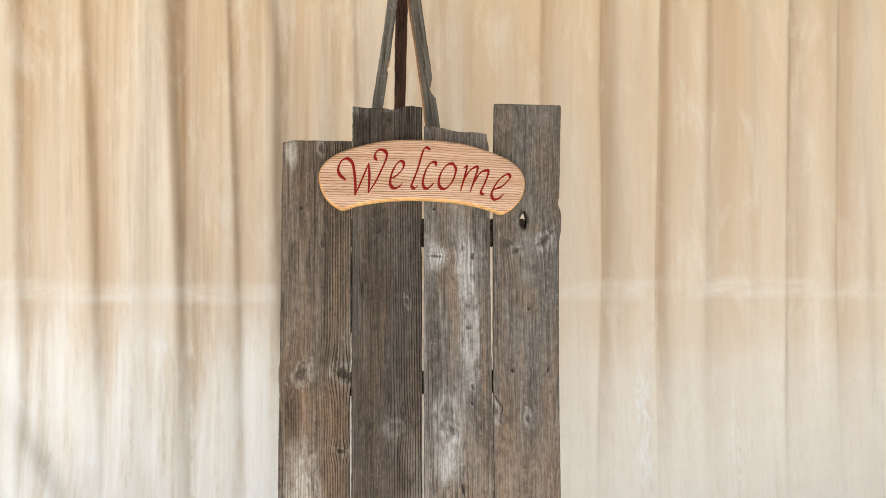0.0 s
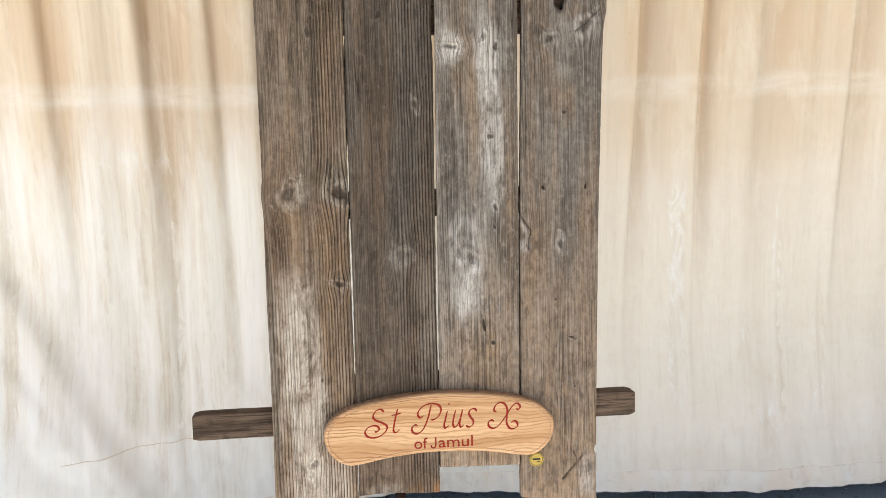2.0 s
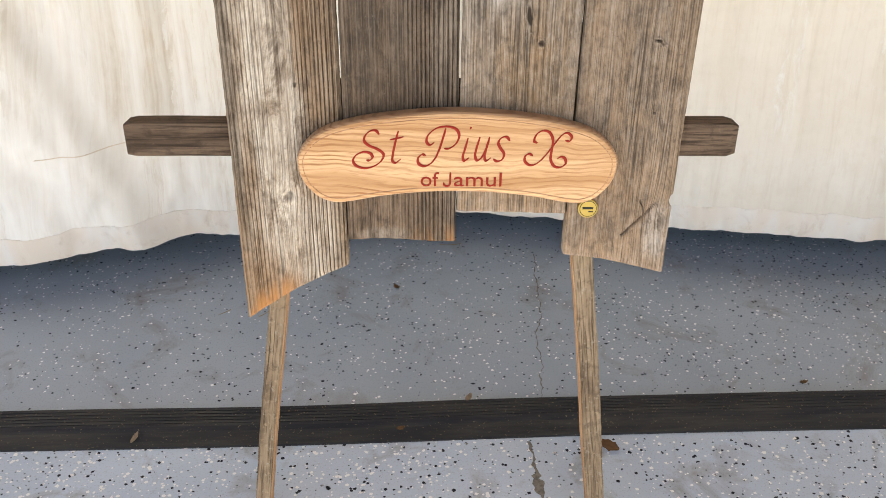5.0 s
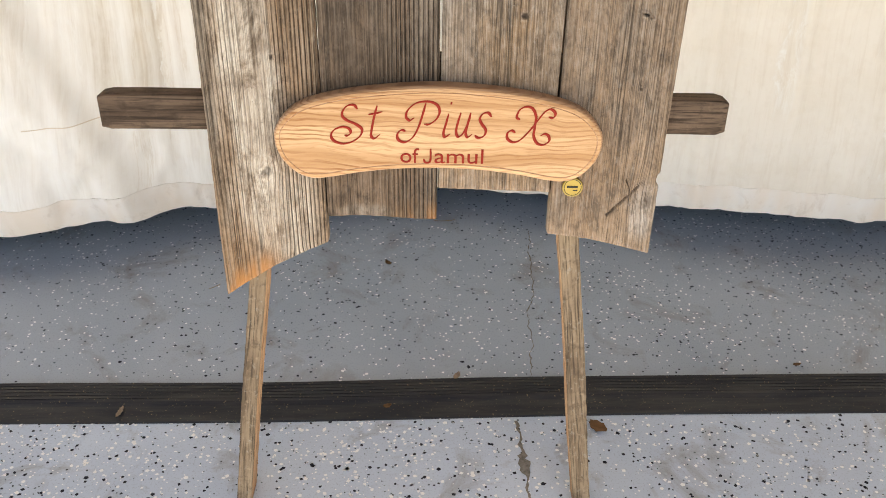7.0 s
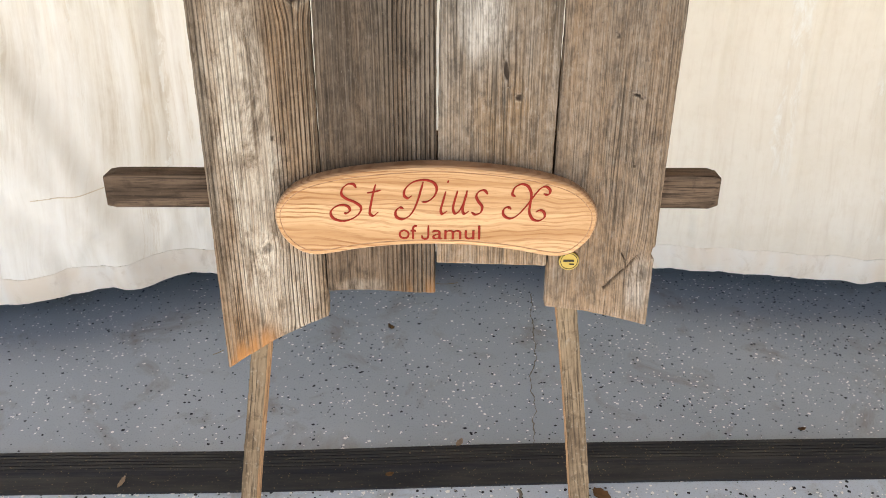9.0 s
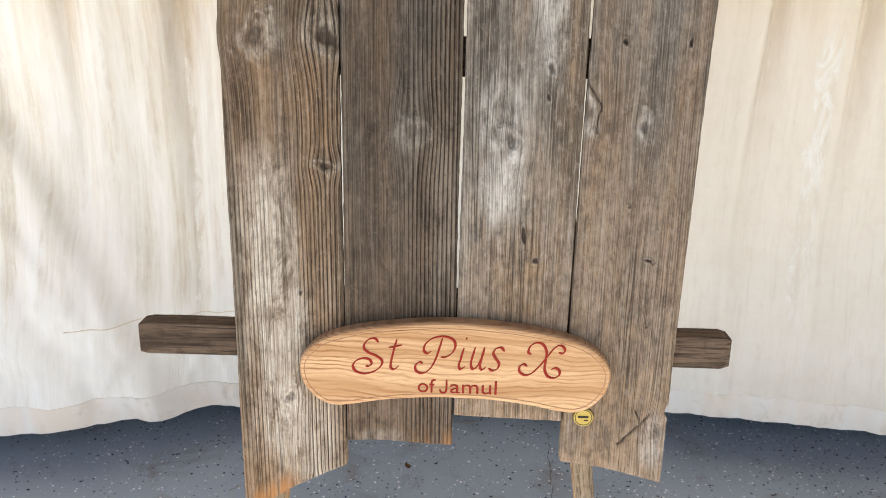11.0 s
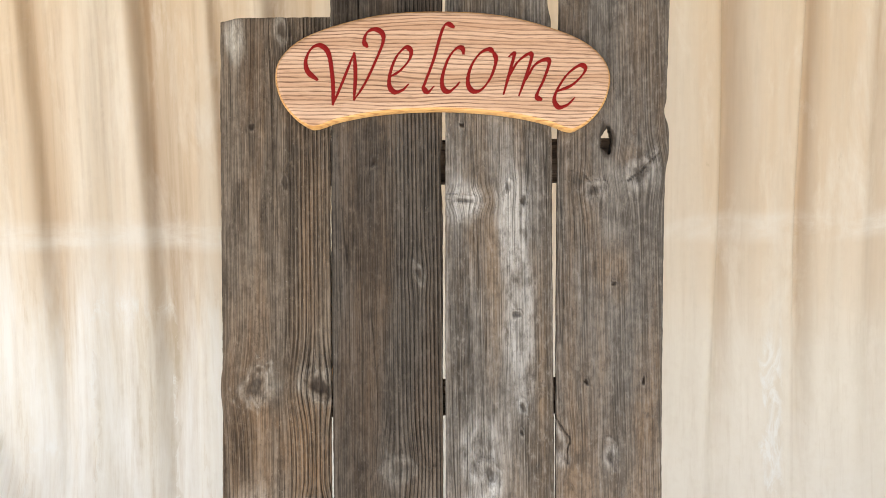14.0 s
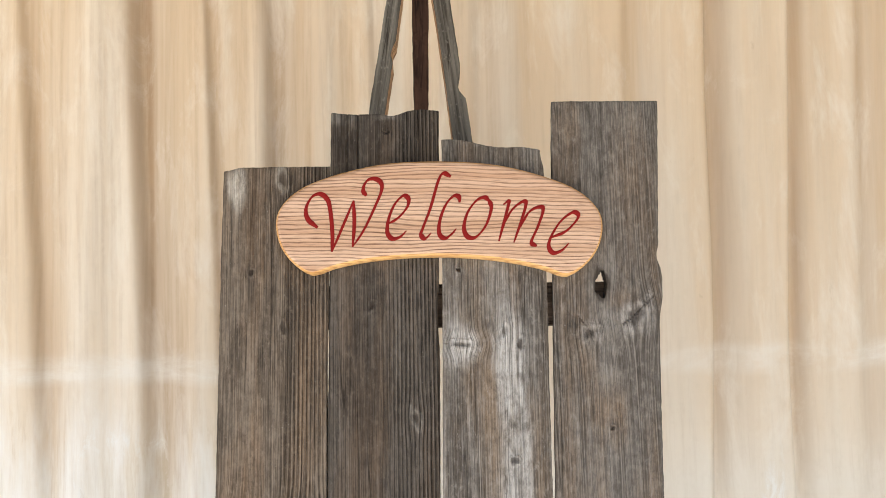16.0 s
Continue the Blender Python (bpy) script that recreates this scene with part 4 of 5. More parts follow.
plank(
    (-0.2835, -0.2865, -0.04, -1.11), (-0.1465, -0.152, -0.04, -1.03),
    lambda s: -0.040 - 0.0045 * smoothstep(0.2, 0.0, s), lambda s: -1.113 + 0.079 * s + 0.006 * np.sin(s * 3.1),
    [(-0.244, -0.498, 0.014, 0.015, 0.85), (-0.166, -0.499, 0.02, 0.014, 1.0), (-0.169, -0.644, 0.009, 0.006, 0.8), (-0.220, -0.938, 0.007, 0.008, 0.7),
     (-0.245, -0.177, 0.004, 0.004, 0.7), (-0.205, -0.245, 0.004, 0.006, 0.5), (-0.207, -0.057, 0.007, 0.01, 0.5), (-0.19, -1.058, 0.005, 0.004, 0.6), (-0.203, -0.80, 0.002, 0.002, 0.6)],
    [(-0.232, -0.86, 0.05, 0.24, 0.95), (-0.262, -0.80, 0.03, 0.2, 0.6), (-0.27, -0.065, 0.016, 0.032, 0.9), (-0.20, -1.0, 0.05, 0.1, 0.75), (-0.235, -0.5, 0.03, 0.02, 0.35)],
    [(-0.18, -0.57, 0.045, 0.09, 1.0), (-0.245, -0.57, 0.03, 0.1, 0.5), (-0.165, -0.32, 0.03, 0.16, 0.55), (-0.16, -0.72, 0.012, 0.2, 0.6), (-0.27, -1.06, 0.03, 0.05, 0.5)],
    [(-0.197, -0.04, -0.3, 0.7), (-0.185, -0.2, -0.47, 0.6), (-0.176, -0.05, -0.26, 0.6), (-0.222, -0.5, -0.9, 0.5)],
    MAT_PLANK_BROWN, "grey-brown board bleached towards its slanted broken foot", 11, 300.0, 0.0005,
    lambda S, Z: np.maximum(smoothstep(0.5, 0.75, S), 0.55 * smoothstep(0.45, 0.2, S) * smoothstep(-0.45, -0.7, Z)) + 0.12,
    notches=((-1, -0.5, -0.002, 0.02),), bows=(0, -0.0012),
    soot=((-0.195, -0.29, 0.014, 0.17, 0.95), (-0.187, -0.12, 0.03, 0.09, 0.7), (-0.279, -0.75, 0.008, 0.3, 0.8), (-0.156, -0.8, 0.01, 0.24, 0.7), (-0.2, -0.46, 0.02, 0.06, 0.5), (-0.26, -0.56, 0.02, 0.07, 0.6), (-0.165, -0.47, 0.02, 0.03, 0.7)),
    fresh=lambda S, R, X, Z: smoothstep(0.965, 0.995, R) * smoothstep(0.62, 0.3, S) * 0.9,
)
plank(
    (-0.1455, -0.1508, 0.032, -1.0), (-0.0055, -0.0170, 0.032, -1.0),
    lambda s: 0.032 - 0.003 * np.sin(s * 6.0) - 0.006 * np.exp(-((s - 0.58) / 0.12) ** 2), lambda s: -0.9985 + 0.002 * np.sin(s * 5),
    [(-0.068, -0.602, 0.011, 0.014, 0.5), (-0.040, -0.361, 0.0055, 0.008, 0.6), (-0.094, -0.222, 0.004, 0.006, 0.6), (-0.072, 0.004, 0.003, 0.003, 0.9)],
    [(-0.072, -0.602, 0.02, 0.025, 0.6), (-0.11, -0.99, 0.04, 0.012, 0.5), (-0.13, 0.025, 0.03, 0.012, 0.6), (-0.03, -0.75, 0.02, 0.2, 0.3), (-0.075, 0.025, 0.02, 0.006, 0.7)],
    [(-0.03, -0.98, 0.035, 0.07, 0.9), (-0.085, -0.38, 0.018, 0.12, 0.6), (-0.125, -0.26, 0.012, 0.1, 0.5), (-0.02, -0.7, 0.012, 0.3, 0.4)],
    [(-0.079, -0.17, -0.42, 0.9), (-0.111, 0.05, -0.08, 2.2), (-0.033, 0.05, -0.01, 2.2), (-0.124, 0.05, -0.12, 1.2), (-0.02, -0.4, -0.8, 0.6), (-0.06, -0.62, -0.98, 0.4)],
    MAT_PLANK_DARK, "dark grey-brown board with ridged grain", 23, 290.0, 0.0005,
    lambda S, Z: 0.1 + 0.9 * smoothstep(0.42, 0.68, S) + 0.25 * smoothstep(0.25, 0.0, S),
    notches=((1, -0.235, -0.002, 0.03),), bows=(0, -0.0005),
    soot=((-0.11, 0.0, 0.045, 0.06, 0.85), (-0.03, 0.0, 0.03, 0.07, 0.8), (-0.105, -0.3, 0.02, 0.2, 0.6), (-0.125, -0.7, 0.02, 0.35, 0.5), (-0.012, -0.4, 0.008, 0.4, 0.7), (-0.08, -0.85, 0.05, 0.1, 0.5)),
    fresh=lambda S, R, X, Z: smoothstep(0.97, 1.0, R) * smoothstep(0.55, 0.8, S) * 0.5,
)
plank(
    (-0.0025, -0.0153, -0.01, -0.96), (0.1302, 0.1195, -0.02, -0.96),
    lambda s: -0.006 - 0.017 * s + 0.002 * np.sin(s * 9), lambda s: -0.9585 - 0.004 * s,
    [(0.020, -0.272, 0.014, 0.0045, 0.75), (0.045, -0.612, 0.009, 0.012, 0.8), (0.086, -0.528, 0.005, 0.006, 0.7), (0.016, -0.178, 0.003, 0.003, 1.0), (0.073, -0.255, 0.005, 0.007, 0.55),
     (0.091, -0.273, 0.004, 0.005, 0.6), (0.079, -0.414, 0.004, 0.005, 0.5), (0.063, -0.723, 0.003, 0.011, 0.75), (0.078, -0.752, 0.003, 0.004, 0.7), (0.084, -0.56, 0.002, 0.004, 0.6)],
    [(0.018, -0.27, 0.028, 0.035, 0.9), (0.08, -0.29, 0.024, 0.11, 0.75), (0.088, -0.42, 0.024, 0.12, 0.6), (0.03, -0.585, 0.03, 0.05, 0.75), (0.035, -0.665, 0.026, 0.055, 0.65), (0.05, -0.624, 0.012, 0.02, 0.95)],
    [(0.07, -0.78, 0.045, 0.065, 1.0), (0.05, -0.36, 0.018, 0.1, 0.4), (0.115, -0.5, 0.012, 0.2, 0.55), (0.03, -0.95, 0.06, 0.03, 0.5)],
    [(0.087, -0.18, -0.33, 0.6), (0.028, -0.15, -0.26, 0.7), (0.0, -0.3, -0.62, 0.5), (0.021, -0.46, -0.66, 0.6), (0.072, -0.56, -0.94, 0.75), (0.098, -0.02, -0.05, 0.9), (0.066, -0.01, -0.05, 0.9)],
    MAT_PLANK_SILVER, "silver-grey board with bleached knots and rusty stains", 37, 520.0, 0.0004,
    lambda S, Z: 0.12 + 0.3 * smoothstep(0.3, 0.1, S) + 0.2 * smoothstep(-0.7, -0.9, Z),
    notches=((1, -0.02, -0.004, 0.02),), bows=(0.0003, 0),
    soot=((0.12, -0.45, 0.013, 0.36, 0.85), (0.108, -0.21, 0.02, 0.07, 0.7), (0.1, -0.58, 0.02, 0.06, 0.6), (0.0, -0.35, 0.006, 0.3, 0.5), (0.05, -0.02, 0.07, 0.03, 0.5)),
)
plank(
    (0.1435, 0.1212, 0.044, -1.02), (0.2835, 0.2505, 0.043, -1.045),
    lambda s: 0.0435 - 0.001 * s, lambda s: -1.0195 - 0.024 * s + 0.003 * np.sin(s * 4),
    [(0.180, -0.260, 0.009, 0.008, 0.7), (0.239, -0.238, 0.016, 0.012, 0.8), (0.193, -0.591, 0.006, 0.009, 0.7), (0.165, -0.499, 0.0025, 0.004, 0.9), (0.236, -0.5, 0.0025, 0.004, 0.9),
     (0.211, -0.749, 0.004, 0.0025, 0.85), (0.203, -0.378, 0.003, 0.003, 0.6), (0.184, -0.684, 0.002, 0.002, 0.7), (0.128, -0.575, 0.009, 0.011, 0.3), (0.215, -0.832, 0.003, 0.002, 0.5), (0.245, -0.97, 0.01, 0.012, 0.4), (0.276, -0.1, 0.003, 0.004, 0.5)],
    [(0.18, -0.262, 0.018, 0.02, 0.7), (0.193, -0.592, 0.013, 0.022, 0.9), (0.229, -0.245, 0.03, 0.022, 0.6), (0.238, -0.99, 0.02, 0.04, 0.75), (0.135, -0.595, 0.012, 0.012, 0.7)],
    [(0.195, -0.36, 0.03, 0.055, 0.85), (0.235, -0.55, 0.02, 0.045, 0.7), (0.21, -0.72, 0.05, 0.1, 0.6), (0.17, -0.96, 0.06, 0.09, 0.7), (0.235, -0.79, 0.012, 0.02, 0.9), (0.22, -0.22, 0.02, 0.02, 0.5)],
    [(0.213, -0.2, -0.42, 0.45), (0.201, -0.28, -0.39, 0.4), (0.137, -0.51, -0.56, 1.0), (0.15, -0.23, -0.34, 0.6), (0.222, -0.05, -0.2, 0.5), (0.213, -0.4, -0.56, 0.6), (0.147, -0.66, -0.95, 0.4), (0.218, -0.935, -1.01, 1.0), (0.165, 0.03, -0.1, 0.5)],
    MAT_PLANK_GREY, "tall grey board with a knot hole and a split foot", 53, 560.0, 0.0004,
    lambda S, Z: 0.12 + 0.25 * smoothstep(0.5, 0.9, S),
    hole=(0.1965, -0.2, 0.0085, 0.0175), bows=(-0.0042, -0.0072),
    soot=((0.272, -0.5, 0.006, 0.5, 0.5), (0.2, -0.2, 0.02, 0.03, 0.6), (0.14, -0.98, 0.02, 0.05, 0.6), (0.128, -0.8, 0.008, 0.15, 0.5)),
    splits=((((0.192, -0.992), (0.214, -0.967), (0.232, -0.947), (0.252, -0.938)), 0.0012), (((0.216, -0.965), (0.212, -0.945)), 0.0008),
            (((0.124, -0.532), (0.131, -0.55), (0.143, -0.566), (0.141, -0.6)), 0.0011), (((0.15, -0.235), (0.168, -0.243), (0.182, -0.262)), 0.0009), (((0.222, -0.25), (0.24, -0.237), (0.262, -0.215)), 0.001)),
    notches=((1, -0.203, 0.0045, 0.03), (1, -0.165, -0.003, 0.01), (1, -0.945, -0.004, 0.006)),
)


def batten(z, height, seed):
    bm = bmesh.new()
    rng = random.Random(seed)
    vs = box(bm, (-0.275, THICK + 0.0005, z - height / 2), (0.245, THICK + 0.0025 + 0.02, z + height / 2))
    for v in vs:
        v.co.z += rng.uniform(-0.001, 0.001)
    bmesh.ops.bevel(bm, geom=bm.edges[:], offset=0.0015, segments=1, affect="EDGES")
    return part("batten", bm, MAT_BAR, panel, "dark batten joining the boards behind")


batten(-0.221, 0.055, 1)
batten(-0.52, 0.045, 2)
batten(-0.827, 0.048, 3)


# ---- the two carved signs ----
def spline(points, per=10, closed=False):
    pts = [Vector((p[0], p[1])) for p in points]
    n, out = len(pts), []
    for i in range(n if closed else n - 1):
        p0 = pts[(i - 1) % n] if closed or i > 0 else pts[0] * 2 - pts[1]
        p1, p2 = pts[i], pts[(i + 1) % n]
        p3 = pts[(i + 2) % n] if closed or i + 2 < n else pts[-1] * 2 - pts[-2]
        for s in range(per):
            t = s / per
            out.append(0.5 * (2 * p1 + (p2 - p0) * t + (2 * p0 - 5 * p1 + 4 * p2 - p3) * t * t + (3 * p1 - p0 - 3 * p2 + p3) * t**3))
    return out if closed else out + [pts[-1]]


def edge_wood(ob, material):
    """The routed edge shows other grain than the face, and its colour holds bounce light or shade."""
    ob.data.materials.append(material)
    for p in ob.data.polygons:
        if p.normal.y > -0.9:
            p.material_index = 1


def sign_body(half, thick, grooved=False):
    """An arched sign with routed edges; half: the outline's right half from the top middle round to the bottom middle."""
    ring = half + [(-x, z) for x, z in half[-2:0:-1]]
    line = spline(ring, 8, True)
    n = len(line)
    bm = bmesh.new()
    loops = []
    profile = [(0.0, 0.0), (0.0, -thick + 0.006), (0.0009, -thick + 0.003), (0.0026, -thick + 0.001), (0.0055, -thick)]
    if grooved:
        profile += [(0.0066, -thick), (0.0072, -thick + 0.0006), (0.0078, -thick)]
    for inset, y in profile:
        loop = []
        for i, p in enumerate(line):
            t = (line[(i + 1) % n] - line[i - 1]).normalized()
            q = p + Vector((t.y, -t.x)) * inset
            loop.append(bm.verts.new((q.x, y, q.y)))
        loops.append(loop)
    for a, b in zip(loops, loops[1:]):
        for i in range(n):
            bm.faces.new((a[i], a[(i + 1) % n], b[(i + 1) % n], b[i]))
    bm.faces.new(loops[0])
    bm.faces.new(loops[-1][::-1])
    return bm


def pen_stroke(points, thin, wide, nib, lift, squash=1.0):
    """One carved stroke of a broad pen, in millimetres on the sign's face."""
    line = spline([(x / 1000, z / 1000 * squash) for x, z in points], 9)
    verts, n = [], len(line)
    for i, p in enumerate(line):
        d = (line[min(i + 1, n - 1)] - line[max(i - 1, 0)]).normalized()
        turn = math.atan2(d.y, d.x) - radians(nib)
        w = (thin + (wide - thin) * abs(math.sin(turn)) ** 1.3) / 2
        w *= 0.45 + 0.55 * min(1.0, min(i, n - 1 - i) / 5)
        side = Vector((-d.y, d.x)) * w
        verts += [(p.x - side.x, lift, p.y - side.y), (p.x, lift - 0.0004, p.y), (p.x + side.x, lift, p.y + side.y)]
    faces = []
    for i in range(n - 1):
        a = i * 3
        faces += [(a, a + 1, a + 4, a + 3), (a + 1, a + 2, a + 5, a + 4)]
    return verts, faces


def letter(name, strokes, parent, material, thin, wide, nib, lift, squash=1.0):
    verts, faces = [], []
    for k, s in enumerate(strokes):
        v, f = pen_stroke(s, thin, wide, nib, lift - k * 0.00008, squash)
        faces += [tuple(i + len(verts) for i in q) for q in f]
        verts += v
    ob = mesh_ob(name, verts, faces, material, parent)
    mod = ob.modifiers.new("depth", "SOLIDIFY")
    mod.thickness = 0.0003
    return ob


welcome = new("welcome_sign")
welcome.matrix_world = BOARD @ pose(-0.0065, -0.0022, -0.1165, 0, 1.3)
tagged(welcome, "arched pinkish oak sign with red carved lettering", "sign")
W_THICK = 0.02
edge_wood(part("body", sign_body([(0, 0.076), (0.07, 0.072), (0.128, 0.0585), (0.172, 0.041), (0.198, 0.018), (0.2055, -0.006), (0.199, -0.034), (0.184, -0.055), (0.165, -0.068), (0.152, -0.069), (0.128, -0.0605), (0.09, -0.0525), (0.045, -0.0475), (0, -0.046)], W_THICK), MAT_OAK_PINK, welcome, "pinkish oak board with fine dark grain"), MAT_OAK_EDGE_LIT)
letter(
    "letter", [[(-152.4, -12.1), (-164.8, -1.4), (-167.5, 12.1), (-161.0, 26.6), (-150.3, 30.9), (-140.6, 22.8), (-136.3, 4.0), (-133.6, -22.9), (-134.2, -42.7)],
     [(-134.2, -42.7), (-121.8, -12.1), (-108.4, 22.8)],
     [(-108.4, 22.8), (-106.8, -6.7), (-108.4, -36.3)],
     [(-108.4, -36.3), (-94.9, -14.8), (-81.5, 14.7), (-73.5, 36.2), (-75.1, 47.0), (-84.2, 51.3), (-93.3, 47.0), (-96.6, 36.2), (-92.3, 28.7)]],
    welcome, MAT_RED, 0.0022, 0.0066, 50, -W_THICK - 0.0002,
)
letter(
    "letter", [[(-64.3, -6.7), (-52.0, 1.3), (-41.2, 14.7), (-39.6, 25.5), (-46.6, 29.2), (-57.3, 17.4), (-64.3, -1.4), (-65.4, -17.5), (-59.0, -25.5), (-49.3, -22.9), (-41.8, -15.3)]],
    welcome, MAT_RED, 0.0022, 0.0066, 50, -W_THICK - 0.0002,
)
letter(
    "letter", [[(13.6, 54.5), (4.4, 58.8), (-2.0, 49.7), (-11.7, 14.7), (-21.4, -12.1), (-23.5, -20.2), (-18.1, -25.0), (-10.6, -17.5)]],
    welcome, MAT_RED, 0.0022, 0.0066, 50, -W_THICK - 0.0002,
)
letter(
    "letter", [[(24.8, 21.2), (23.2, 29.2), (15.2, 28.2), (5.5, 14.7), (-0.9, -6.7), (0.1, -20.2), (7.1, -24.5), (15.2, -18.6), (20.5, -12.1)]],
    welcome, MAT_RED, 0.0022, 0.0066, 50, -W_THICK - 0.0002,
)
letter(
    "letter", [[(60.8, 25.5), (64.6, 14.7), (58.1, -6.7), (46.3, -21.8), (35.6, -22.9), (30.2, -12.1), (34.0, 6.7), (44.7, 22.8), (55.5, 28.2), (61.9, 23.9)]],
    welcome, MAT_RED, 0.0022, 0.0066, 50, -W_THICK - 0.0002,
)
letter(
    "letter", [[(79.6, 19.0), (86.6, 22.8), (82.3, 4.0), (73.7, -27.7)],
     [(78.5, -9.4), (90.4, 12.1), (103.8, 22.8), (108.1, 19.6), (102.2, -1.4), (92.5, -29.3)],
     [(101.1, -9.4), (111.9, 9.4), (125.3, 16.3), (129.6, 11.5), (122.6, -9.4), (114.5, -28.2), (121.0, -33.6)]],
    welcome, MAT_RED, 0.0022, 0.0066, 50, -W_THICK - 0.0002,
)
letter(
    "letter", [[(138.7, -22.9), (157.5, -14.8), (170.9, -1.4), (173.6, 6.7), (166.6, 9.4), (152.1, -1.4), (139.8, -20.2), (136.0, -33.6), (141.4, -42.2), (152.1, -39.0), (161.3, -29.8)]],
    welcome, MAT_RED, 0.0022, 0.0066, 50, -W_THICK - 0.0002,
)

name_sign = new("parish_sign")
name_sign.matrix_world = BOARD @ pose(-0.0150, -0.0022, -0.8855, 0, 0.3)
tagged(name_sign, "arched golden oak sign with red-brown carved lettering", "sign")
edge_wood(part("body", sign_body([(0, 0.0605), (0.07, 0.056), (0.125, 0.047), (0.162, 0.034), (0.184, 0.013), (0.189, -0.006), (0.183, -0.028), (0.167, -0.046), (0.149, -0.0535), (0.128, -0.0525), (0.09, -0.0455), (0.045, -0.0405), (0, -0.039)], W_THICK, True), MAT_OAK_GOLD, name_sign, "golden oak board with wavy grain"), MAT_OAK_EDGE_SHADED)
letter(
    "letter", [[(-91.8, 33.1), (-95.4, 37.8), (-102.0, 37.2), (-107.7, 31.8), (-109.0, 25.1), (-103.7, 19.6), (-94.1, 15.4), (-87.2, 9.1), (-90.0, 0.8), (-99.0, -5.9), (-109.8, -8.3), (-119.5, -5.1), (-122.8, 1.4), (-118.9, 8.0), (-109.8, 12.0), (-102.5, 10.2), (-100.1, 5.3), (-103.6, 1.5), (-107.4, 1.7)]],
    name_sign, MAT_BROWN_RED, 0.0011, 0.0035, 40, -W_THICK - 0.0002,
)
letter(
    "letter", [[(-69.5, 37.7), (-73.1, 24.4), (-76.5, 8.1), (-76.9, 1.3), (-73.1, -1.4), (-67.1, 3.4)],
     [(-79.4, 26.9), (-71.5, 28.4), (-63.6, 30.6)]],
    name_sign, MAT_BROWN_RED, 0.0011, 0.0035, 40, -W_THICK - 0.0002,
)
letter(
    "letter", [[(-28.0, 24.0), (-33.0, 20.7), (-37.1, 24.9), (-35.0, 33.0), (-25.7, 41.0), (-13.1, 43.3), (-3.0, 40.1), (0.6, 32.2), (-2.8, 22.8), (-10.4, 16.8), (-16.8, 16.4)],
     [(-14.9, 41.2), (-18.1, 29.2), (-23.1, 13.0), (-29.5, 0.7), (-38.5, -5.5), (-46.2, -2.3), (-46.9, 4.5), (-42.3, 9.2), (-37.9, 7.7)]],
    name_sign, MAT_BROWN_RED, 0.0011, 0.0035, 40, -W_THICK - 0.0002,
)
letter(
    "letter", [[(11.0, 29.4), (7.7, 16.2), (5.3, 6.7), (7.2, 1.5), (12.8, 5.4)],
     [(14.3, 43.0), (13.1, 40.3)]],
    name_sign, MAT_BROWN_RED, 0.0011, 0.0035, 40, -W_THICK - 0.0002,
)
letter(
    "letter", [[(24.7, 30.7), (21.2, 17.8), (19.6, 8.3), (22.3, 2.0), (28.1, 7.1), (33.1, 19.3), (35.8, 30.9)],
     [(35.8, 30.9), (32.4, 16.6), (30.7, 6.5), (32.9, 1.7), (38.1, 5.6)]],
    name_sign, MAT_BROWN_RED, 0.0011, 0.0035, 40, -W_THICK - 0.0002,
)
letter(
    "letter", [[(59.3, 26.4), (55.5, 31.2), (49.5, 29.8), (46.2, 24.1), (48.7, 17.7), (53.3, 10.7), (51.5, 3.6), (45.5, 1.0), (41.0, 4.0)]],
    name_sign, MAT_BROWN_RED, 0.0011, 0.0035, 40, -W_THICK - 0.0002,
)
letter(
    "letter", [[(91.4, 23.7), (87.7, 26.9), (90.5, 34.9), (97.8, 39.0), (105.3, 36.5), (109.5, 27.2), (108.8, 15.1), (108.3, 4.2), (112.7, -4.2), (120.1, -6.1), (126.2, -1.6), (125.2, 4.7), (120.6, 7.1), (115.9, 4.6)],
     [(123.7, 27.2), (129.1, 26.5), (131.0, 31.6), (126.1, 36.3), (119.7, 33.8), (112.7, 24.6), (103.5, 10.9), (93.9, -0.1), (85.3, -3.6), (78.4, 1.0), (78.5, 7.8), (83.0, 10.6), (87.2, 8.2)]],
    name_sign, MAT_BROWN_RED, 0.0011, 0.0035, 40, -W_THICK - 0.0002,
)


def plain_text(name, words, size, x, z, width, parent, material, y):
    """Built-in lettering as a mesh, fitted to a width."""
    cu = bpy.data.curves.new(name, "FONT")
    cu.body, cu.size, cu.extrude, cu.align_x = words, size, 0.0004, "CENTER"
    tmp = new(name, cu)
    bpy.context.view_layer.update()
    me = bpy.data.meshes.new_from_object(tmp)
    span = max(v.co.x for v in me.vertices) - min(v.co.x for v in me.vertices)
    bpy.data.objects.remove(tmp)
    me.materials.clear()
    me.materials.append(material)
    ob = new(name, me)
    ob.parent = parent
    k = width / span
    ob.matrix_local = Matrix.Translation((x, y, z)) @ Matrix.Rotation(radians(90), 4, "X") @ Matrix.Diagonal((k, 1, 1, 1))
    return ob


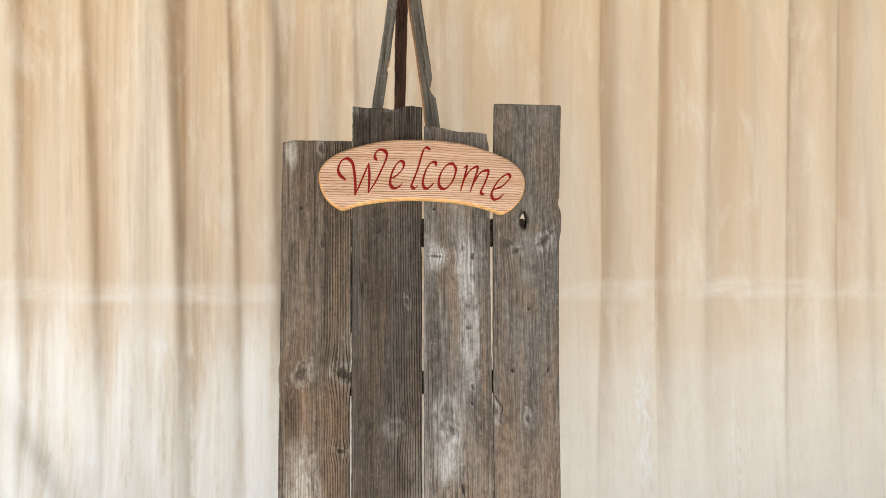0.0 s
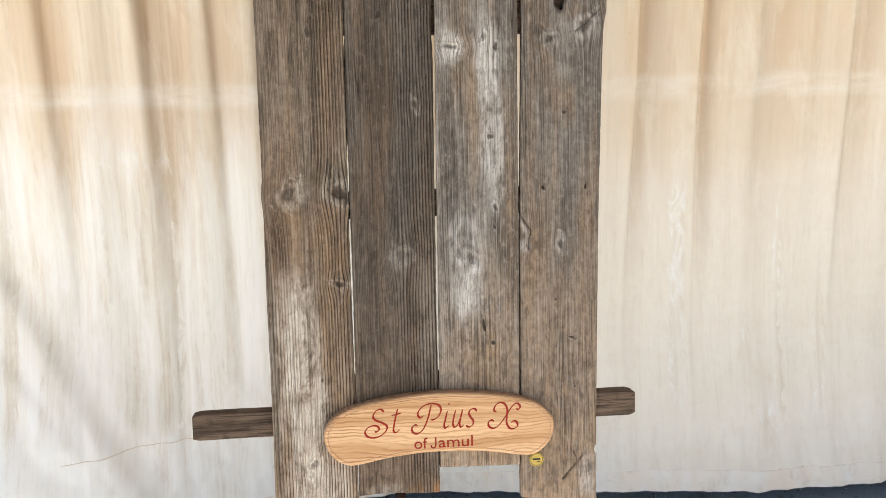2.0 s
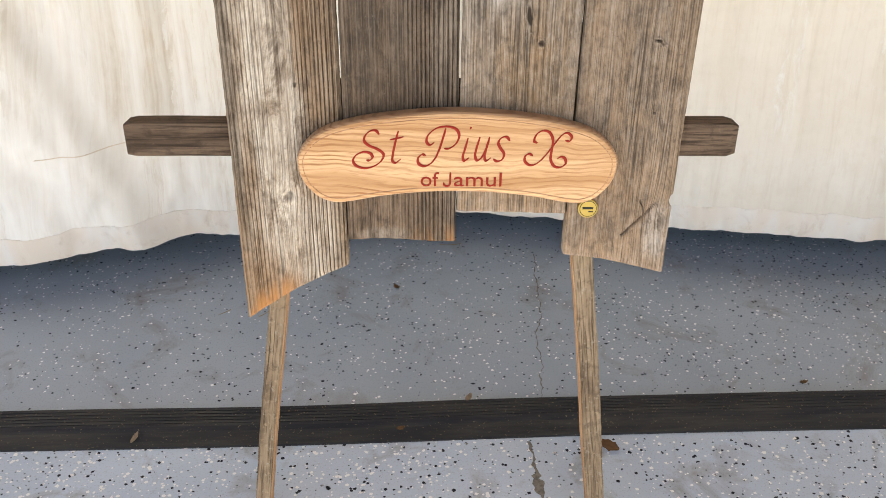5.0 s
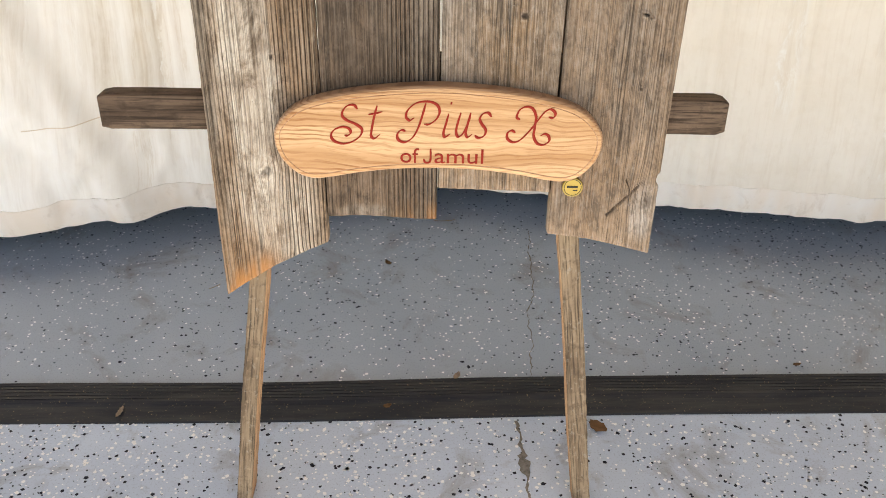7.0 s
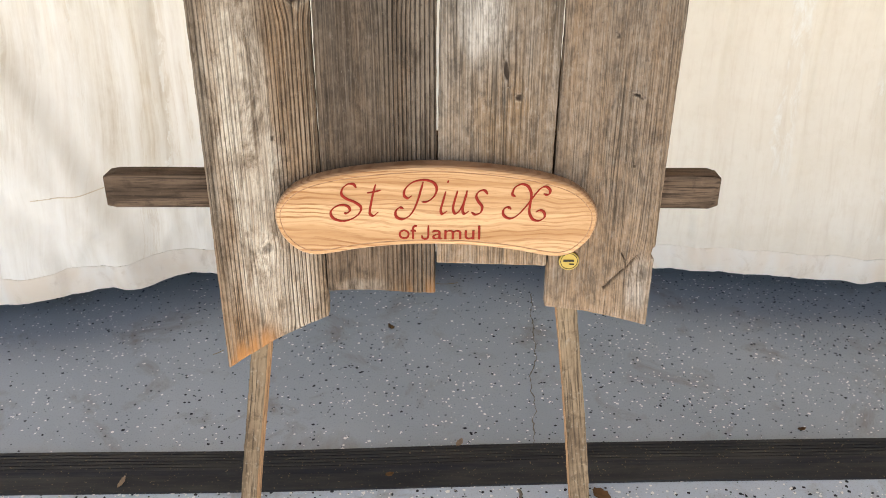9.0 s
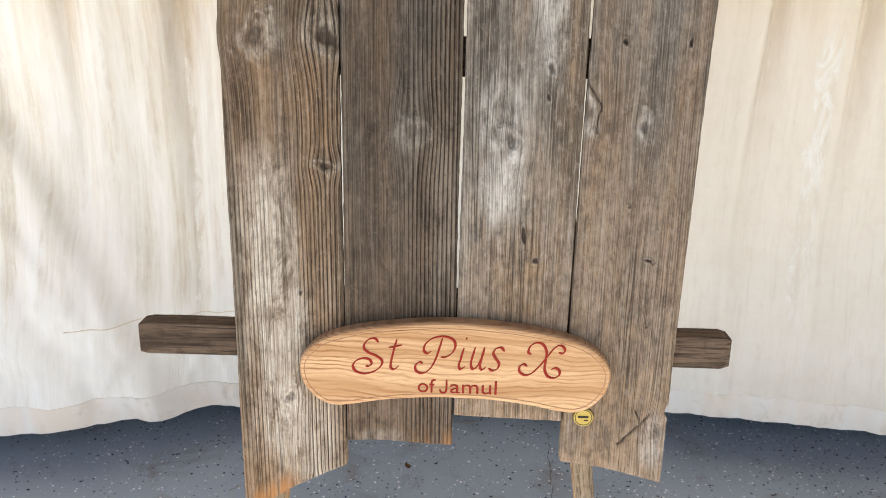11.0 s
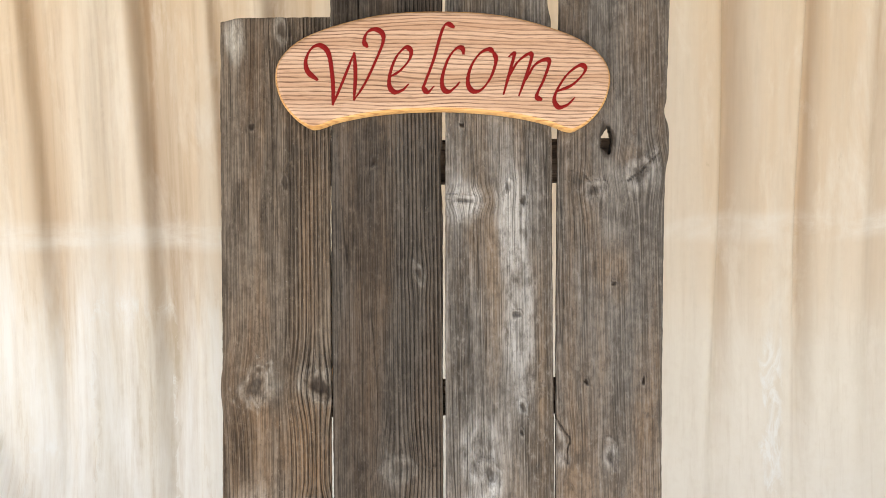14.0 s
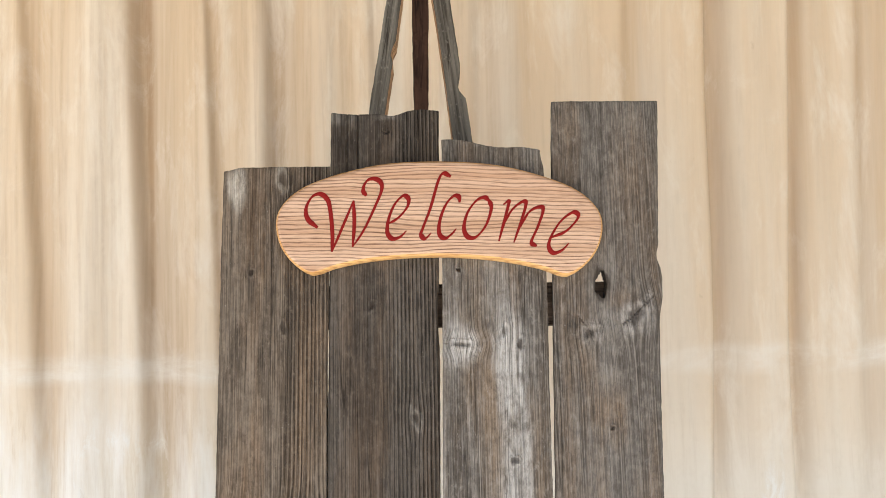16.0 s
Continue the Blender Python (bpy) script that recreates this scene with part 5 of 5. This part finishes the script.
plain_text("small_lettering", "of", 0.0255, -0.0342, -0.0305, 0.0215, name_sign, MAT_BROWN_RED, -W_THICK - 0.0004)
letter("small_letter", [[(-9.0, -12.8), (-9.0, -20), (-9.1, -26), (-10.2, -29.2), (-13.0, -30.3), (-15.8, -29.2), (-16.9, -25.6)]], name_sign, MAT_BROWN_RED, 0.0021, 0.0022, 50, -W_THICK - 0.0005)
plain_text("small_lettering", "amul", 0.0255, 0.0243, -0.0305, 0.0565, name_sign, MAT_BROWN_RED, -W_THICK - 0.0004)


# ---- maker's badge ----
def disc(bm, radius, y0, y1, x=0.0, z=0.0, bevel=0.0008, n=40):
    loops = []
    for r, y in ((radius, y0), (radius, y1 + bevel), (radius - bevel, y1), (radius - 2.2 * bevel, y1)):
        loops.append([bm.verts.new((x + r * math.cos(6.28318 * i / n), y, z + r * math.sin(6.28318 * i / n))) for i in range(n)])
    for a, b in zip(loops, loops[1:]):
        for i in range(n):
            bm.faces.new((a[i], a[(i + 1) % n], b[(i + 1) % n], b[i]))
    bm.faces.new(loops[0])
    bm.faces.new(loops[-1])


badge = new("round_badge")
badge.matrix_world = BOARD @ pose(0.1465, -0.0012, -0.9535)
tagged(badge, "small round brass maker's badge on the board", "badge")
bm = bmesh.new()
disc(bm, 0.0125, 0.0015, -0.003)
part("disc", bm, MAT_BRASS, badge, "", True)
bm = bmesh.new()
for r0, r1 in ((0.0098, 0.0106),):
    a = [bm.verts.new((r * math.cos(6.28318 * i / 40), -0.0033, r * math.sin(6.28318 * i / 40))) for r in (r0, r1) for i in range(40)]
    for i in range(40):
        bm.faces.new((a[i], a[(i + 1) % 40], a[40 + (i + 1) % 40], a[40 + i]))
part("ring", bm, MAT_BLACK, badge)
bm = bmesh.new()
for x0, x1, z0, z1 in ((-0.007, 0.006, -0.0005, 0.002), (0.0005, 0.006, -0.0045, -0.0032)):
    box(bm, (x0, -0.0038, z0), (x1, -0.0031, z1))
part("print", bm, MAT_BLACK, badge, "dark unreadable print")
